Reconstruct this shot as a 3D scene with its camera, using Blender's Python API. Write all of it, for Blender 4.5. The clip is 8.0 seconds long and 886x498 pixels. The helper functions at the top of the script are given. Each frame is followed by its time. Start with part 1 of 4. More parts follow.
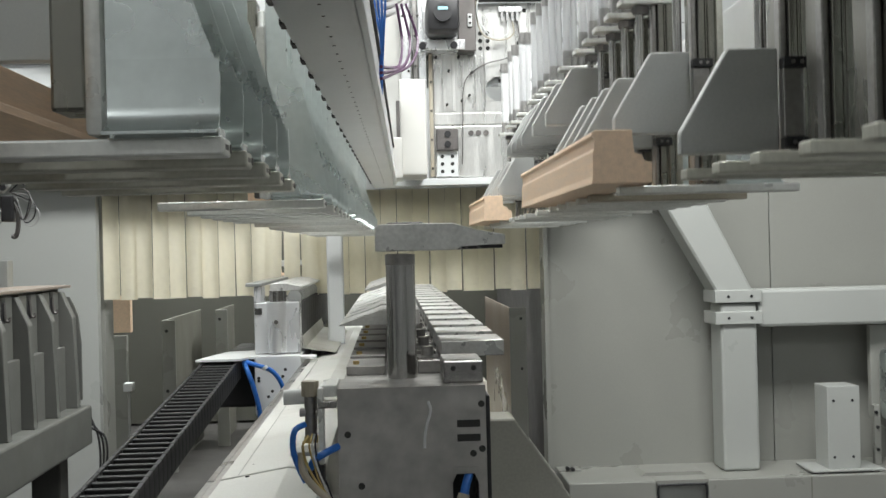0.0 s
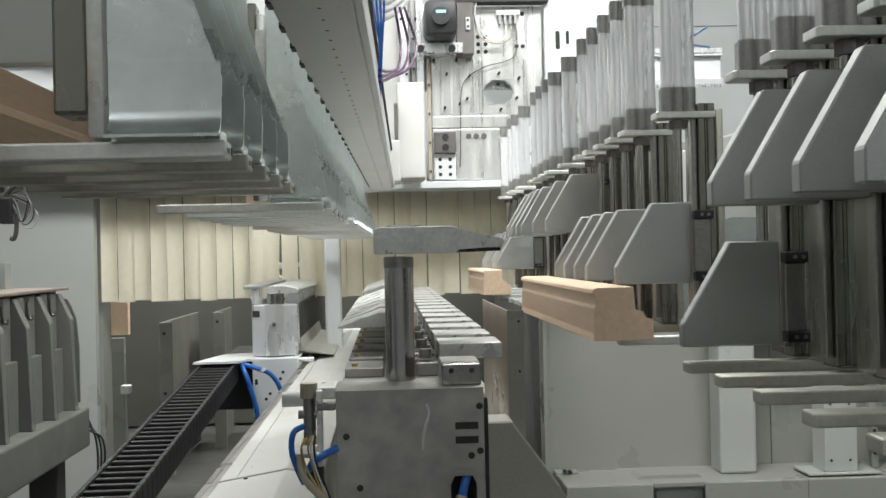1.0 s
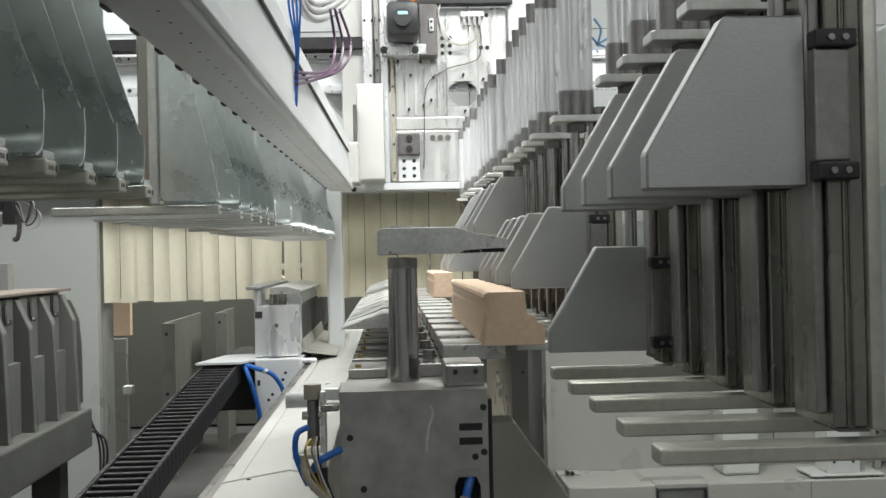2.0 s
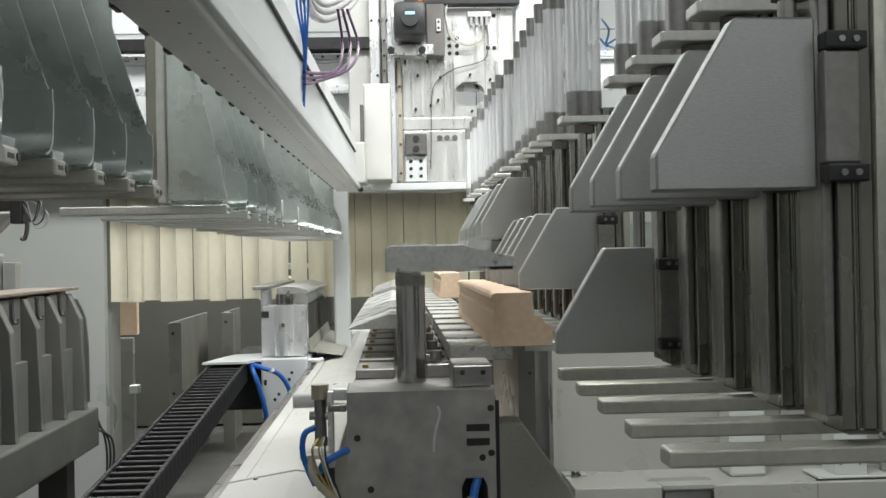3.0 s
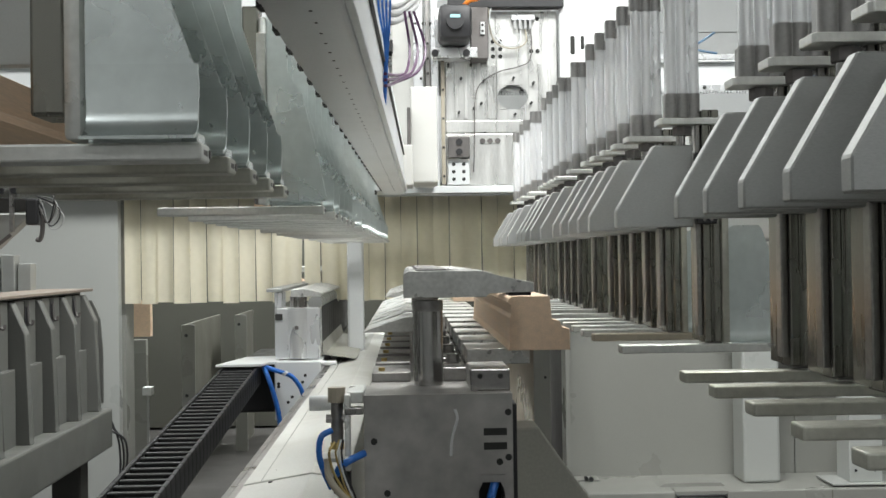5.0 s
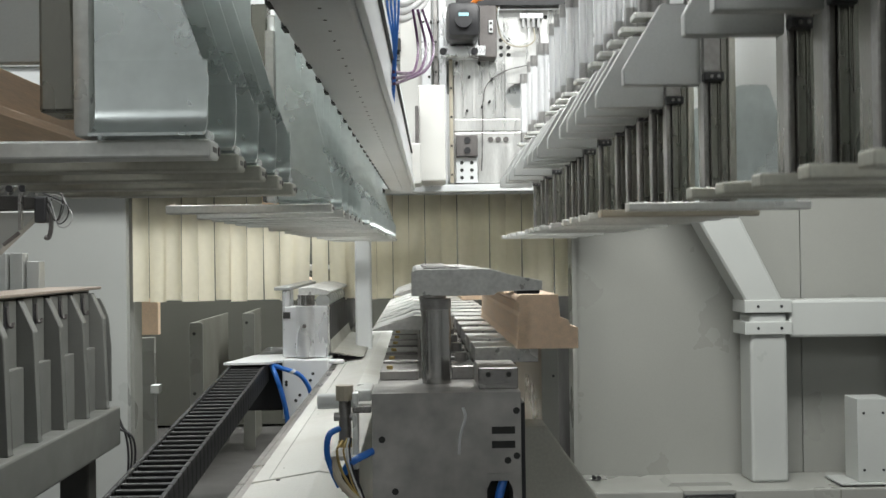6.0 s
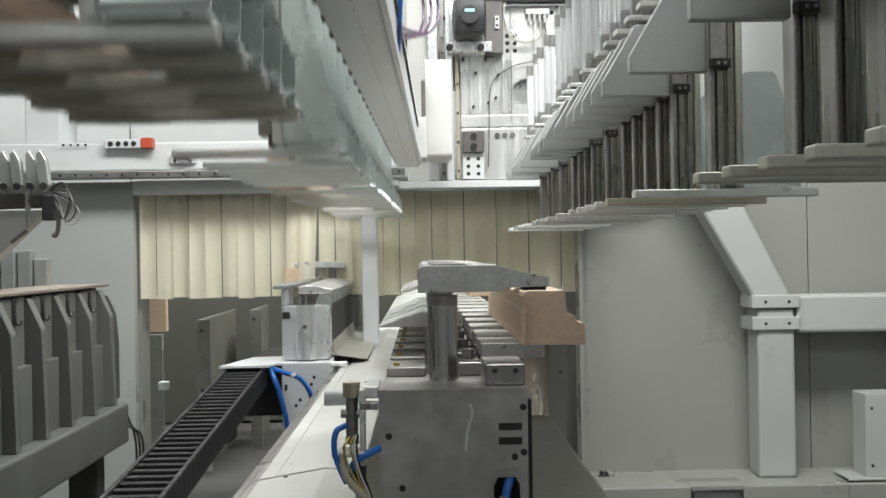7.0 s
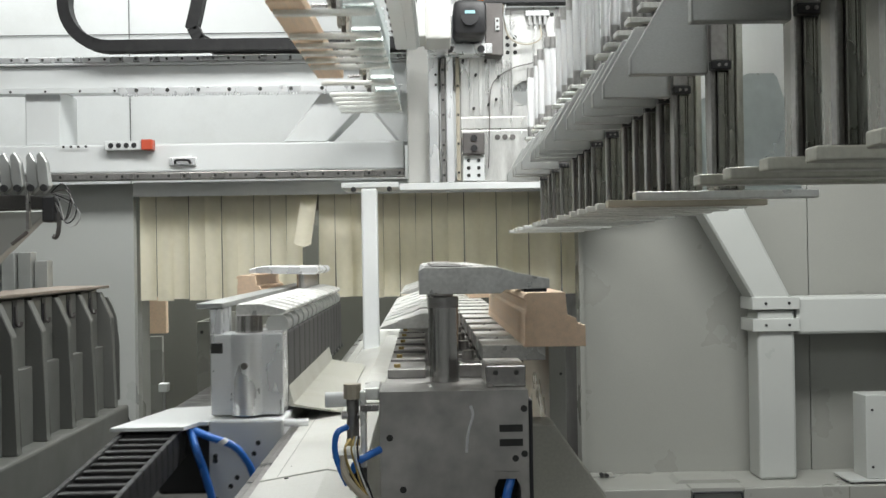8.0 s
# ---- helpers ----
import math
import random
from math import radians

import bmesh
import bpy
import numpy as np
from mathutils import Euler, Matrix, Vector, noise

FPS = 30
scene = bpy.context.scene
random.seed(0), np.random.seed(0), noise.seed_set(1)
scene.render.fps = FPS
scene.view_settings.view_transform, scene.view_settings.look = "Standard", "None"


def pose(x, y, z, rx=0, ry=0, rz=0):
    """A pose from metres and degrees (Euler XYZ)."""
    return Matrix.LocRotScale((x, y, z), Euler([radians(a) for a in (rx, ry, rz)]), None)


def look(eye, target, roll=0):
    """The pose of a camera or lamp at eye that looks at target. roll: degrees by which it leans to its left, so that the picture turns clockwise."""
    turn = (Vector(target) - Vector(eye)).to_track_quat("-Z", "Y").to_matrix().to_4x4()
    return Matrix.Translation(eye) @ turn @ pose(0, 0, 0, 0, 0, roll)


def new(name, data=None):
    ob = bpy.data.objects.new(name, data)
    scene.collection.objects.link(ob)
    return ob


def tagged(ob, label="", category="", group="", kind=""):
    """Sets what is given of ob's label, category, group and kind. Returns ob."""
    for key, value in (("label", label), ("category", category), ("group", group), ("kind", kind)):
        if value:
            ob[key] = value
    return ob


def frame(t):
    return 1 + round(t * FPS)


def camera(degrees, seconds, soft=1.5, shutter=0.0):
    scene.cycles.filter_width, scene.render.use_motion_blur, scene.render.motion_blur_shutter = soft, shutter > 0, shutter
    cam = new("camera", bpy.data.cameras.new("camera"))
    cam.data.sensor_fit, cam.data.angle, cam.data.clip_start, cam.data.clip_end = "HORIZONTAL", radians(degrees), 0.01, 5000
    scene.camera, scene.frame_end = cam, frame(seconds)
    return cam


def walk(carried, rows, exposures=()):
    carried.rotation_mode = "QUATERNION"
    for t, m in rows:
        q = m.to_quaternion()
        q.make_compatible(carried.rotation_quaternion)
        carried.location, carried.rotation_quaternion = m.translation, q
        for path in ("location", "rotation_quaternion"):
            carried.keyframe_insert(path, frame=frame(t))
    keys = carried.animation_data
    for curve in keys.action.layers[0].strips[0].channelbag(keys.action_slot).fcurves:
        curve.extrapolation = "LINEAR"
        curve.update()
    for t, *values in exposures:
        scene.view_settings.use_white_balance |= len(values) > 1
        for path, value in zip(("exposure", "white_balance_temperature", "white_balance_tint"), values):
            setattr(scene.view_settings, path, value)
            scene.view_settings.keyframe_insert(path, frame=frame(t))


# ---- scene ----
# ---------- camera ----------
D = 1.15          # height of the working datum (the lens) above the floor
LENS = 43.0
# seconds, eye, aim, lean
PATH = [
    (0,(0.001, -0.001,1.15),
    (0.094,1.996,1.154), -1.4),
    (0.5,(-0.001, -0.002,1.149),
    (0.094,1.995,1.158), -1.2),
    (1,(-0.001, -0.007,1.15),
    (0.097,1.991,1.159), -1.3),
    (1.5,(-0.002, -0.006,1.15),
    (0.096,1.992,1.16), -1.3),
    (3,(-0.006, -0.005,1.151),
    (0.078,1.993,1.162), -1.1),
    (3.5,(-0.006, -0.002,1.15),
    (0.077,1.996,1.161), -1.1),
    (4,(-0.008,0.0,1.15),
    (0.062,1.998,1.164), -1.1),
    (4.5,(-0.01,0.002,1.151),
    (0.059,2.001,1.168), -1.0),
    (5,(-0.014,0.002,1.15),
    (0.049,2.001,1.168), -0.8),
    (6.5,(-0.015,0.006,1.149),
    (0.028,2.006,1.162), -0.8),
    (7,(-0.014,0.005,1.15),
    (0.023,2.004,1.159), -0.9),
    (7.5,(-0.013,0.006,1.15),
    (0.022,2.006,1.157), -1.0),
    (8,(-0.015,0.004,1.15),
    (0.022,2.004,1.162), -0.9)]
cam = camera(LENS, 8.0, soft=1.5, shutter=0.5)
walk(cam, [(t, look(e, g, r)) for t, e, g, r in PATH], exposures=[(0.0, 0.0), (8.0, 0.0)])

# ---------- light ----------
world = bpy.data.worlds.new("hall_air")
scene.world = world
world.use_nodes = True
world.node_tree.nodes["Background"].inputs[0].default_value = (0.9, 0.95, 1.0, 1)
world.node_tree.nodes["Background"].inputs[1].default_value = 0.25


def area_lamp(name, x, y, z, sx, sy, watts, tint=(0.97, 0.985, 0.965)):
    la = bpy.data.lights.new(name, "AREA")
    la.shape, la.size, la.size_y, la.energy, la.color = "RECTANGLE", sx, sy, watts, tint
    ob = new(name, la)
    ob.matrix_world = pose(x, y, z)
    return ob


for lx in (-2.6, 0.4, 3.4):
    area_lamp("hall_lamp", lx, -3.7, 4.9, 0.5, 1.8, 47, (0.96, 0.985, 0.985))
    area_lamp("hall_lamp", lx, 2.2, 4.9, 0.5, 2.4, 12)
# Added fill out of view, brightening the curtain, bed and right-hand parts.
for lx, watts in ((-0.9, 60), (0.95, 124)):
    area_lamp("machine_lamp", lx, 3.3, 3.4, 1.7, 0.8, watts)
# Added unseen fill that lifts the white back wall and bridge.
for lx in (-3.2, -1.5):
    area_lamp("bridge_lamp", lx, 5.82, 3.4, 1.4, 0.35, 25)
# Added fill hidden behind the back wall; it lights the curtain from the rear.
for lx in (-1.8, 1.2):
    area_lamp("tunnel_lamp", lx, 7.1, 3.9, 1.4, 0.4, 140)


# ---------- materials ----------
def surface(name, col, rough=0.5, metal=0.0, vary=0.12, scale=9.0, grain=90.0, bump=0.12, stretch=(1, 1, 1), dirt=0.0, dirtcol=(0.05, 0.045, 0.04)):
    m = bpy.data.materials.new(name)
    m.use_nodes = True
    nt, nd = m.node_tree, m.node_tree.nodes
    b = nd["Principled BSDF"]
    tc = nd.new("ShaderNodeTexCoord")
    mp = nd.new("ShaderNodeMapping")
    mp.inputs["Scale"].default_value = stretch
    nt.links.new(tc.outputs["Object"], mp.inputs["Vector"])
    n1 = nd.new("ShaderNodeTexNoise")
    n1.inputs["Scale"].default_value, n1.inputs["Detail"].default_value = scale, 5
    n2 = nd.new("ShaderNodeTexNoise")
    n2.inputs["Scale"].default_value, n2.inputs["Detail"].default_value = grain, 3
    for n in (n1, n2):
        nt.links.new(mp.outputs[0], n.inputs["Vector"])
    add = nd.new("ShaderNodeMath")
    add.operation = "ADD"
    nt.links.new(n1.outputs["Fac"], add.inputs[0])
    nt.links.new(n2.outputs["Fac"], add.inputs[1])
    ramp = nd.new("ShaderNodeMapRange")
    ramp.inputs["From Min"].default_value, ramp.inputs["From Max"].default_value = 0.6, 1.4
    ramp.inputs["To Min"].default_value, ramp.inputs["To Max"].default_value = 1 - vary, 1 + vary
    nt.links.new(add.outputs[0], ramp.inputs["Value"])
    oi = nd.new("ShaderNodeObjectInfo")
    piece = nd.new("ShaderNodeMapRange")
    piece.inputs["To Min"].default_value, piece.inputs["To Max"].default_value = 1 - vary * 0.5, 1 + vary * 0.5
    nt.links.new(oi.outputs["Random"], piece.inputs["Value"])
    mul = nd.new("ShaderNodeMath")
    mul.operation = "MULTIPLY"
    nt.links.new(ramp.outputs[0], mul.inputs[0])
    nt.links.new(piece.outputs[0], mul.inputs[1])
    sc = nd.new("ShaderNodeVectorMath")
    sc.operation = "SCALE"
    sc.inputs[0].default_value = col
    nt.links.new(mul.outputs[0], sc.inputs["Scale"])
    out = sc.outputs[0]
    if dirt:
        n3 = nd.new("ShaderNodeTexNoise")
        n3.inputs["Scale"].default_value, n3.inputs["Detail"].default_value, n3.inputs["Roughness"].default_value = scale * 0.7, 8, 0.7
        nt.links.new(tc.outputs["Object"], n3.inputs["Vector"])
        mr = nd.new("ShaderNodeMapRange")
        mr.inputs["From Min"].default_value, mr.inputs["From Max"].default_value = 0.5, 0.72
        mr.inputs["To Max"].default_value = dirt
        nt.links.new(n3.outputs["Fac"], mr.inputs["Value"])
        mx = nd.new("ShaderNodeMix")
        mx.data_type = "RGBA"
        nt.links.new(mr.outputs[0], mx.inputs["Factor"])
        nt.links.new(out, mx.inputs["A"])
        mx.inputs["B"].default_value = (*dirtcol, 1)
        out = mx.outputs["Result"]
    nt.links.new(out, b.inputs["Base Color"])
    rr = nd.new("ShaderNodeMapRange")
    rr.inputs["From Min"].default_value, rr.inputs["From Max"].default_value = 0.3, 0.7
    rr.inputs["To Min"].default_value, rr.inputs["To Max"].default_value = max(0.03, rough - 0.12), min(1, rough + 0.12)
    nt.links.new(n1.outputs["Fac"], rr.inputs["Value"])
    nt.links.new(rr.outputs[0], b.inputs["Roughness"])
    b.inputs["Metallic"].default_value = metal
    if bump:
        bp = nd.new("ShaderNodeBump")
        bp.inputs["Strength"].default_value, bp.inputs["Distance"].default_value = bump, 0.002
        nt.links.new(n2.outputs["Fac"], bp.inputs["Height"])
        nt.links.new(bp.outputs[0], b.inputs["Normal"])
    return m


WHITE = surface("white_paint", (0.73, 0.75, 0.75), 0.42, vary=0.05, scale=4, grain=300, bump=0.04, dirt=0.12, dirtcol=(0.35, 0.33, 0.29))
BEDPAINT = surface("worn_white_bed_paint", (0.60, 0.60, 0.565), 0.4, vary=0.10, scale=5, grain=250, bump=0.05, dirt=0.35, dirtcol=(0.36, 0.33, 0.28))
OLIVEPAINT = surface("dusty_olive_grey_paint", (0.42, 0.415, 0.365), 0.45, vary=0.12, scale=7, grain=200, bump=0.05, dirt=0.4, dirtcol=(0.30, 0.27, 0.21))
# Olive of the edge strips; on near fingers a darkened BAR standing for shade.
OLIVEBAR = surface("dark_olive_bar", (0.56, 0.56, 0.49), 0.42, 0.4, vary=0.15, scale=9, grain=140, bump=0.06, dirt=0.35, dirtcol=(0.30, 0.27, 0.2))
PANEL = surface("grey_panel_paint", (0.30, 0.303, 0.278), 0.34, vary=0.06, scale=2.5, grain=300, bump=0.04)
LIGHTPANEL = surface("pale_grey_panel_paint", (0.45, 0.465, 0.445), 0.38, vary=0.05, scale=2.5, grain=300, bump=0.04)
STATION = surface("worn_grey_enamel", (0.135, 0.138, 0.128), 0.4, vary=0.12, scale=6, grain=200, bump=0.05, dirt=0.2, dirtcol=(0.16, 0.15, 0.13))
# Olive panel colour darkened so the tunnel reads as shaded despite the fill behind.
TUNNEL = surface("shade_dark_olive_paint", (0.085, 0.085, 0.07), 0.6, vary=0.08, scale=3, grain=200, bump=0.04)
HALLWALL = surface("hall_wall_paint", (0.72, 0.73, 0.72), 0.6, vary=0.05, scale=1.5, grain=120, bump=0.05)
ALU = surface("milled_aluminium", (0.84, 0.85, 0.86), 0.30, 0.6, vary=0.05, scale=5, grain=160, bump=0.03, stretch=(3, 3, 1))
JAW = surface("brushed_aluminium", (0.45, 0.46, 0.45), 0.48, 0.75, vary=0.10, scale=9, grain=250, bump=0.08, stretch=(1, 1, 3), dirt=0.3, dirtcol=(0.42, 0.41, 0.39))
EXTRUSION = surface("dark_anodised_extrusion", (0.26, 0.255, 0.225), 0.22, 0.85, vary=0.12, scale=4, grain=120, bump=0.03, stretch=(3, 3, 1), dirt=0.15, dirtcol=(0.12, 0.11, 0.09))
CYL = surface("drawn_aluminium_tube", (0.92, 0.93, 0.94), 0.26, 0.45, vary=0.03, scale=4, grain=200, bump=0.0, stretch=(3, 3, 1))
CAP = surface("dark_cast_metal", (0.16, 0.15, 0.145), 0.5, 0.6, vary=0.15, scale=20, grain=180, bump=0.15)
CAPGREY = surface("grey_cast_cap", (0.32, 0.315, 0.305), 0.42, 0.6, vary=0.12, scale=20, grain=180, bump=0.1)
GREYWHITE = surface("greyed_white_paint", (0.56, 0.56, 0.535), 0.42, vary=0.06, scale=4, grain=300, bump=0.04, dirt=0.15, dirtcol=(0.33, 0.31, 0.27))
STEEL = surface("ground_steel", (0.33, 0.32, 0.31), 0.33, 0.85, vary=0.22, scale=10, grain=120, bump=0.08, dirt=0.35, dirtcol=(0.16, 0.14, 0.12))
BLOCK = surface("oiled_dark_steel", (0.37, 0.36, 0.345), 0.38, 0.7, vary=0.34, scale=6, grain=30, bump=0.06, dirt=0.6, dirtcol=(0.46, 0.44, 0.42))
ROD = surface("chromed_rod", (0.42, 0.41, 0.40), 0.18, 1.0, vary=0.12, scale=12, grain=150, bump=0.03, stretch=(14, 14, 1))
PLATE = surface("streaked_aluminium_plate", (0.72, 0.72, 0.70), 0.32, 0.75, vary=0.14, scale=5, grain=60, bump=0.03, stretch=(5, 5, 0.6))
GALV = surface("galvanised_sheet", (0.64, 0.69, 0.68), 0.32, 0.92, vary=0.1, scale=16, grain=60, bump=0.03, dirt=0.08, dirtcol=(0.36, 0.38, 0.38))
BAR = surface("zinc_plated_bar", (0.76, 0.77, 0.74), 0.36, 0.45, vary=0.12, scale=12, grain=140, bump=0.06, dirt=0.3, dirtcol=(0.42, 0.39, 0.30))
WOOD = surface("planed_softwood", (0.80, 0.60, 0.43), 0.55, vary=0.14, scale=7, grain=50, bump=0.08, stretch=(14, 1, 14))
PVC = surface("cream_vinyl", (0.92, 0.89, 0.78), 0.35, vary=0.08, scale=5, grain=40, bump=0.03)


def let_through(m, share):
    """Light that falls on the back glows through the sheet."""
    nt = m.node_tree
    b, out = nt.nodes["Principled BSDF"], nt.nodes["Material Output"]
    tr = nt.nodes.new("ShaderNodeBsdfTranslucent")
    tr.inputs["Color"].default_value = (0.92, 0.88, 0.74, 1)
    mx = nt.nodes.new("ShaderNodeMixShader")
    mx.inputs[0].default_value = share
    nt.links.new(b.outputs[0], mx.inputs[1])
    nt.links.new(tr.outputs[0], mx.inputs[2])
    nt.links.new(mx.outputs[0], out.inputs["Surface"])


let_through(PVC, 0.5)
BLACK = surface("black_plastic", (0.022, 0.022, 0.024), 0.45, vary=0.2, scale=20, grain=200, bump=0.1)
CHAIN = surface("chain_plastic", (0.012, 0.012, 0.013), 0.6, vary=0.2, scale=20, grain=200, bump=0.1, dirt=0.1, dirtcol=(0.08, 0.075, 0.065))
BLUE = surface("blue_hose", (0.03, 0.16, 0.55), 0.3, vary=0.1)
PALEBLUE = surface("pale_blue_hose", (0.16, 0.33, 0.55), 0.35, vary=0.1)
PURPLE = surface("violet_cable", (0.075, 0.02, 0.075), 0.4, vary=0.1)
GREYCABLE = surface("grey_cable", (0.42, 0.42, 0.42), 0.45, vary=0.1)
TANCABLE = surface("tan_cable", (0.42, 0.38, 0.30), 0.45, vary=0.1)
ORANGE = surface("orange_cable", (0.75, 0.22, 0.03), 0.4, vary=0.1)
RED = surface("red_plastic", (0.55, 0.085, 0.04), 0.4, vary=0.08)
FLOOR = surface("concrete_floor", (0.05, 0.048, 0.045), 0.5, vary=0.15, scale=2, grain=40, bump=0.1)
TEAL = surface("teal_plate", (0.35, 0.62, 0.68), 0.4, vary=0.05)
# Bare steel; the tan base colour stands in for wood reflected in it.
TANSHEET = surface("wood_reflection_sheet", (0.50, 0.42, 0.34), 0.35, 0.35, vary=0.1, scale=5, grain=120, bump=0.04)
LEVERARM = surface("smeared_cast_aluminium", (0.62, 0.62, 0.60), 0.34, 0.5, vary=0.22, scale=14, grain=160, bump=0.1, dirt=0.5, dirtcol=(0.34, 0.33, 0.31))
BOARD = surface("worn_brown_board", (0.24, 0.20, 0.165), 0.6, vary=0.25, scale=12, grain=90, bump=0.1)
GUARD = surface("olive_grey_guard_paint", (0.17, 0.168, 0.142), 0.45, vary=0.08, scale=3, grain=200, bump=0.04)
FRAMEGREY = surface("dark_grey_frame_paint", (0.07, 0.07, 0.065), 0.45, vary=0.12, scale=5, grain=200, bump=0.05, dirt=0.2, dirtcol=(0.16, 0.15, 0.13))
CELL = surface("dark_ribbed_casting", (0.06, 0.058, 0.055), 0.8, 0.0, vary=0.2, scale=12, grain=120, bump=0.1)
# Near-black for bolts; in holes, slots and gaps it stands for the shade inside.
DARK = surface("near_black_detail", (0.03, 0.03, 0.028), 0.7, vary=0.2)
BRASS = surface("brass", (0.55, 0.42, 0.18), 0.35, 0.9, vary=0.1)


# ---------- building tools ----------
BASE = {}


FAR = 1.133   # the far machine is drawn up at 1 : 1.133
SIZE = {}


def thing(name, x, y, z, label, category, group="", kind="", size=1.0):
    """An Empty at its base; z counts from the datum."""
    ob = new(name)
    ob.location = (x * size, y * size, z * size + D)
    BASE[ob.name] = Vector((x * size, y * size, z * size))
    SIZE[ob.name] = size
    return tagged(ob, label, category, group, kind)


def root_of(ob):
    while ob.parent:
        ob = ob.parent
    return ob


def part(name, bm, material, parent=None, label="", smooth=False, size=1.0):
    me = bpy.data.meshes.new(name)
    if parent:
        size = SIZE[root_of(parent).name]
    bmesh.ops.scale(bm, verts=bm.verts, vec=(size, size, size))
    shift = -BASE[root_of(parent).name] if parent and root_of(parent).name in BASE else Vector((0, 0, D))
    bmesh.ops.translate(bm, verts=bm.verts, vec=shift)
    bmesh.ops.recalc_face_normals(bm, faces=bm.faces)
    bm.to_mesh(me)
    bm.free()
    me.materials.append(material)
    if smooth:
        for p in me.polygons:
            p.use_smooth = True
        me.set_sharp_from_angle(angle=radians(35))
    ob = new(name, me)
    ob.parent = parent
    return tagged(ob, label)


def box(bm, x0, x1, y0, y1, z0, z1, bevel=0.0):
    got = bmesh.ops.create_cube(bm, size=1.0, matrix=Matrix.LocRotScale(
        ((x0 + x1) / 2, (y0 + y1) / 2, (z0 + z1) / 2), None, (abs(x1 - x0), abs(y1 - y0), abs(z1 - z0))))
    if bevel:
        edges = {e for v in got["verts"] for e in v.link_edges}
        bmesh.ops.bevel(bm, geom=list(edges), offset=bevel, segments=2, affect="EDGES", profile=0.5)
    return bm


def prism(bm, poly, axis, a, b, bevel=0.0):
    """A polygon drawn out along an axis: 'y' takes (x, z) points, 'x' takes (y, z), 'z' takes (x, y)."""
    def at(p, c):
        return {"y": (p[0], c, p[1]), "x": (c, p[0], p[1]), "z": (p[0], p[1], c)}[axis]
    va = [bm.verts.new(at(p, a)) for p in poly]
    vb = [bm.verts.new(at(p, b)) for p in poly]
    fs = [bm.faces.new(va), bm.faces.new(vb[::-1])]
    n = len(poly)
    for i in range(n):
        fs.append(bm.faces.new((va[i], vb[i], vb[(i + 1) % n], va[(i + 1) % n])))
    if bevel:
        edges = {e for f in fs for e in f.edges}
        bmesh.ops.bevel(bm, geom=list(edges), offset=bevel, segments=1, affect="EDGES")
    return bm


def rod_between(bm, p, q, r, seg=16, r2=None):
    p, q = Vector(p), Vector(q)
    m = Matrix.Translation((p + q) / 2) @ (q - p).to_track_quat("Z", "Y").to_matrix().to_4x4()
    bmesh.ops.create_cone(bm, cap_ends=True, segments=seg, radius1=r, radius2=r if r2 is None else r2, depth=(q - p).length, matrix=m)
    return bm


def tube(bm, pts, r, seg=10, steps=8):
    """A bent hose through a few points (Catmull-Rom)."""
    p = [Vector(a) for a in pts]
    p = [p[0] * 2 - p[1]] + p + [p[-1] * 2 - p[-2]]
    line = []
    for i in range(1, len(p) - 2):
        for k in range(steps):
            t = k / steps
            a, b, c, d = p[i - 1], p[i], p[i + 1], p[i + 2]
            line.append(0.5 * ((2 * b) + (c - a) * t + (2 * a - 5 * b + 4 * c - d) * t * t + (3 * b - a - 3 * c + d) * t ** 3))
    line.append(p[-2])
    rings = []
    up = Vector((0.13, 0.21, 0.97))
    for i, c in enumerate(line):
        d = (line[min(i + 1, len(line) - 1)] - line[max(i - 1, 0)]).normalized()
        u = d.cross(up).normalized()
        v = u.cross(d)
        rings.append([bm.verts.new(c + r * (math.cos(a) * u + math.sin(a) * v)) for a in [math.tau * k / seg for k in range(seg)]])
    for a, b in zip(rings, rings[1:]):
        for k in range(seg):
            bm.faces.new((a[k], a[(k + 1) % seg], b[(k + 1) % seg], b[k]))
    bm.faces.new(rings[0])
    bm.faces.new(rings[-1][::-1])
    return bm


def fresh():
    return bmesh.new()


def structure(name, bm, material, label, category="wall", smooth=False, size=1.0):
    ob = part(name, bm, material, None, label, smooth, size)
    return tagged(ob, "", category, "", "structure")


# ---------- hall ----------
structure("floor", box(fresh(), -7, 7, -5, 8, -D - 0.1, -D), FLOOR, "grey sealed concrete hall floor", "floor")
structure("ceiling", box(fresh(), -7, 7, -5, 8, 4.2, 4.3), HALLWALL, "plain white hall ceiling", "ceiling")
structure("wall_south", box(fresh(), -7, 7, -5.1, -5, -D, 4.2), HALLWALL, "plain white hall wall")
structure("wall_west", box(fresh(), -7.1, -7, -5, 8, -D, 4.2), HALLWALL, "plain white hall wall")
structure("wall_east", box(fresh(), 7, 7.1, -5, 8, -D, 4.2), HALLWALL, "plain white hall wall")
structure("wall_north", box(fresh(), -7, 7, 8, 8.1, -D, 4.2), HALLWALL, "plain white hall wall")

# travel of the gantry across, and of the two gripper rows up and down
GANTRY_X = [(0, 0), (1.3, 0), (1.4, -0.02), (1.5, -0.062), (1.6, -0.108), (1.7, -0.147), (1.8, -0.168), (1.95, -0.175), (4.0, -0.175), (4.1, -0.17), (4.2, -0.155), (4.35, -0.122), (4.5, -0.091), (4.7, -0.062), (5.0, -0.045), (8.0, -0.044)]
RIGHT_Z = [(0, 0), (0.1, -0.02), (0.2, -0.056), (0.3, -0.1), (0.4, -0.14), (0.5, -0.173), (0.6, -0.193), (0.7, -0.209), (0.8, -0.22), (1.0, -0.2385), (1.2, -0.2395), (5.2, -0.2395), (5.35, -0.22), (5.55, -0.17), (5.75, -0.09), (5.95, -0.028), (6.15, 0), (8.0, 0)]
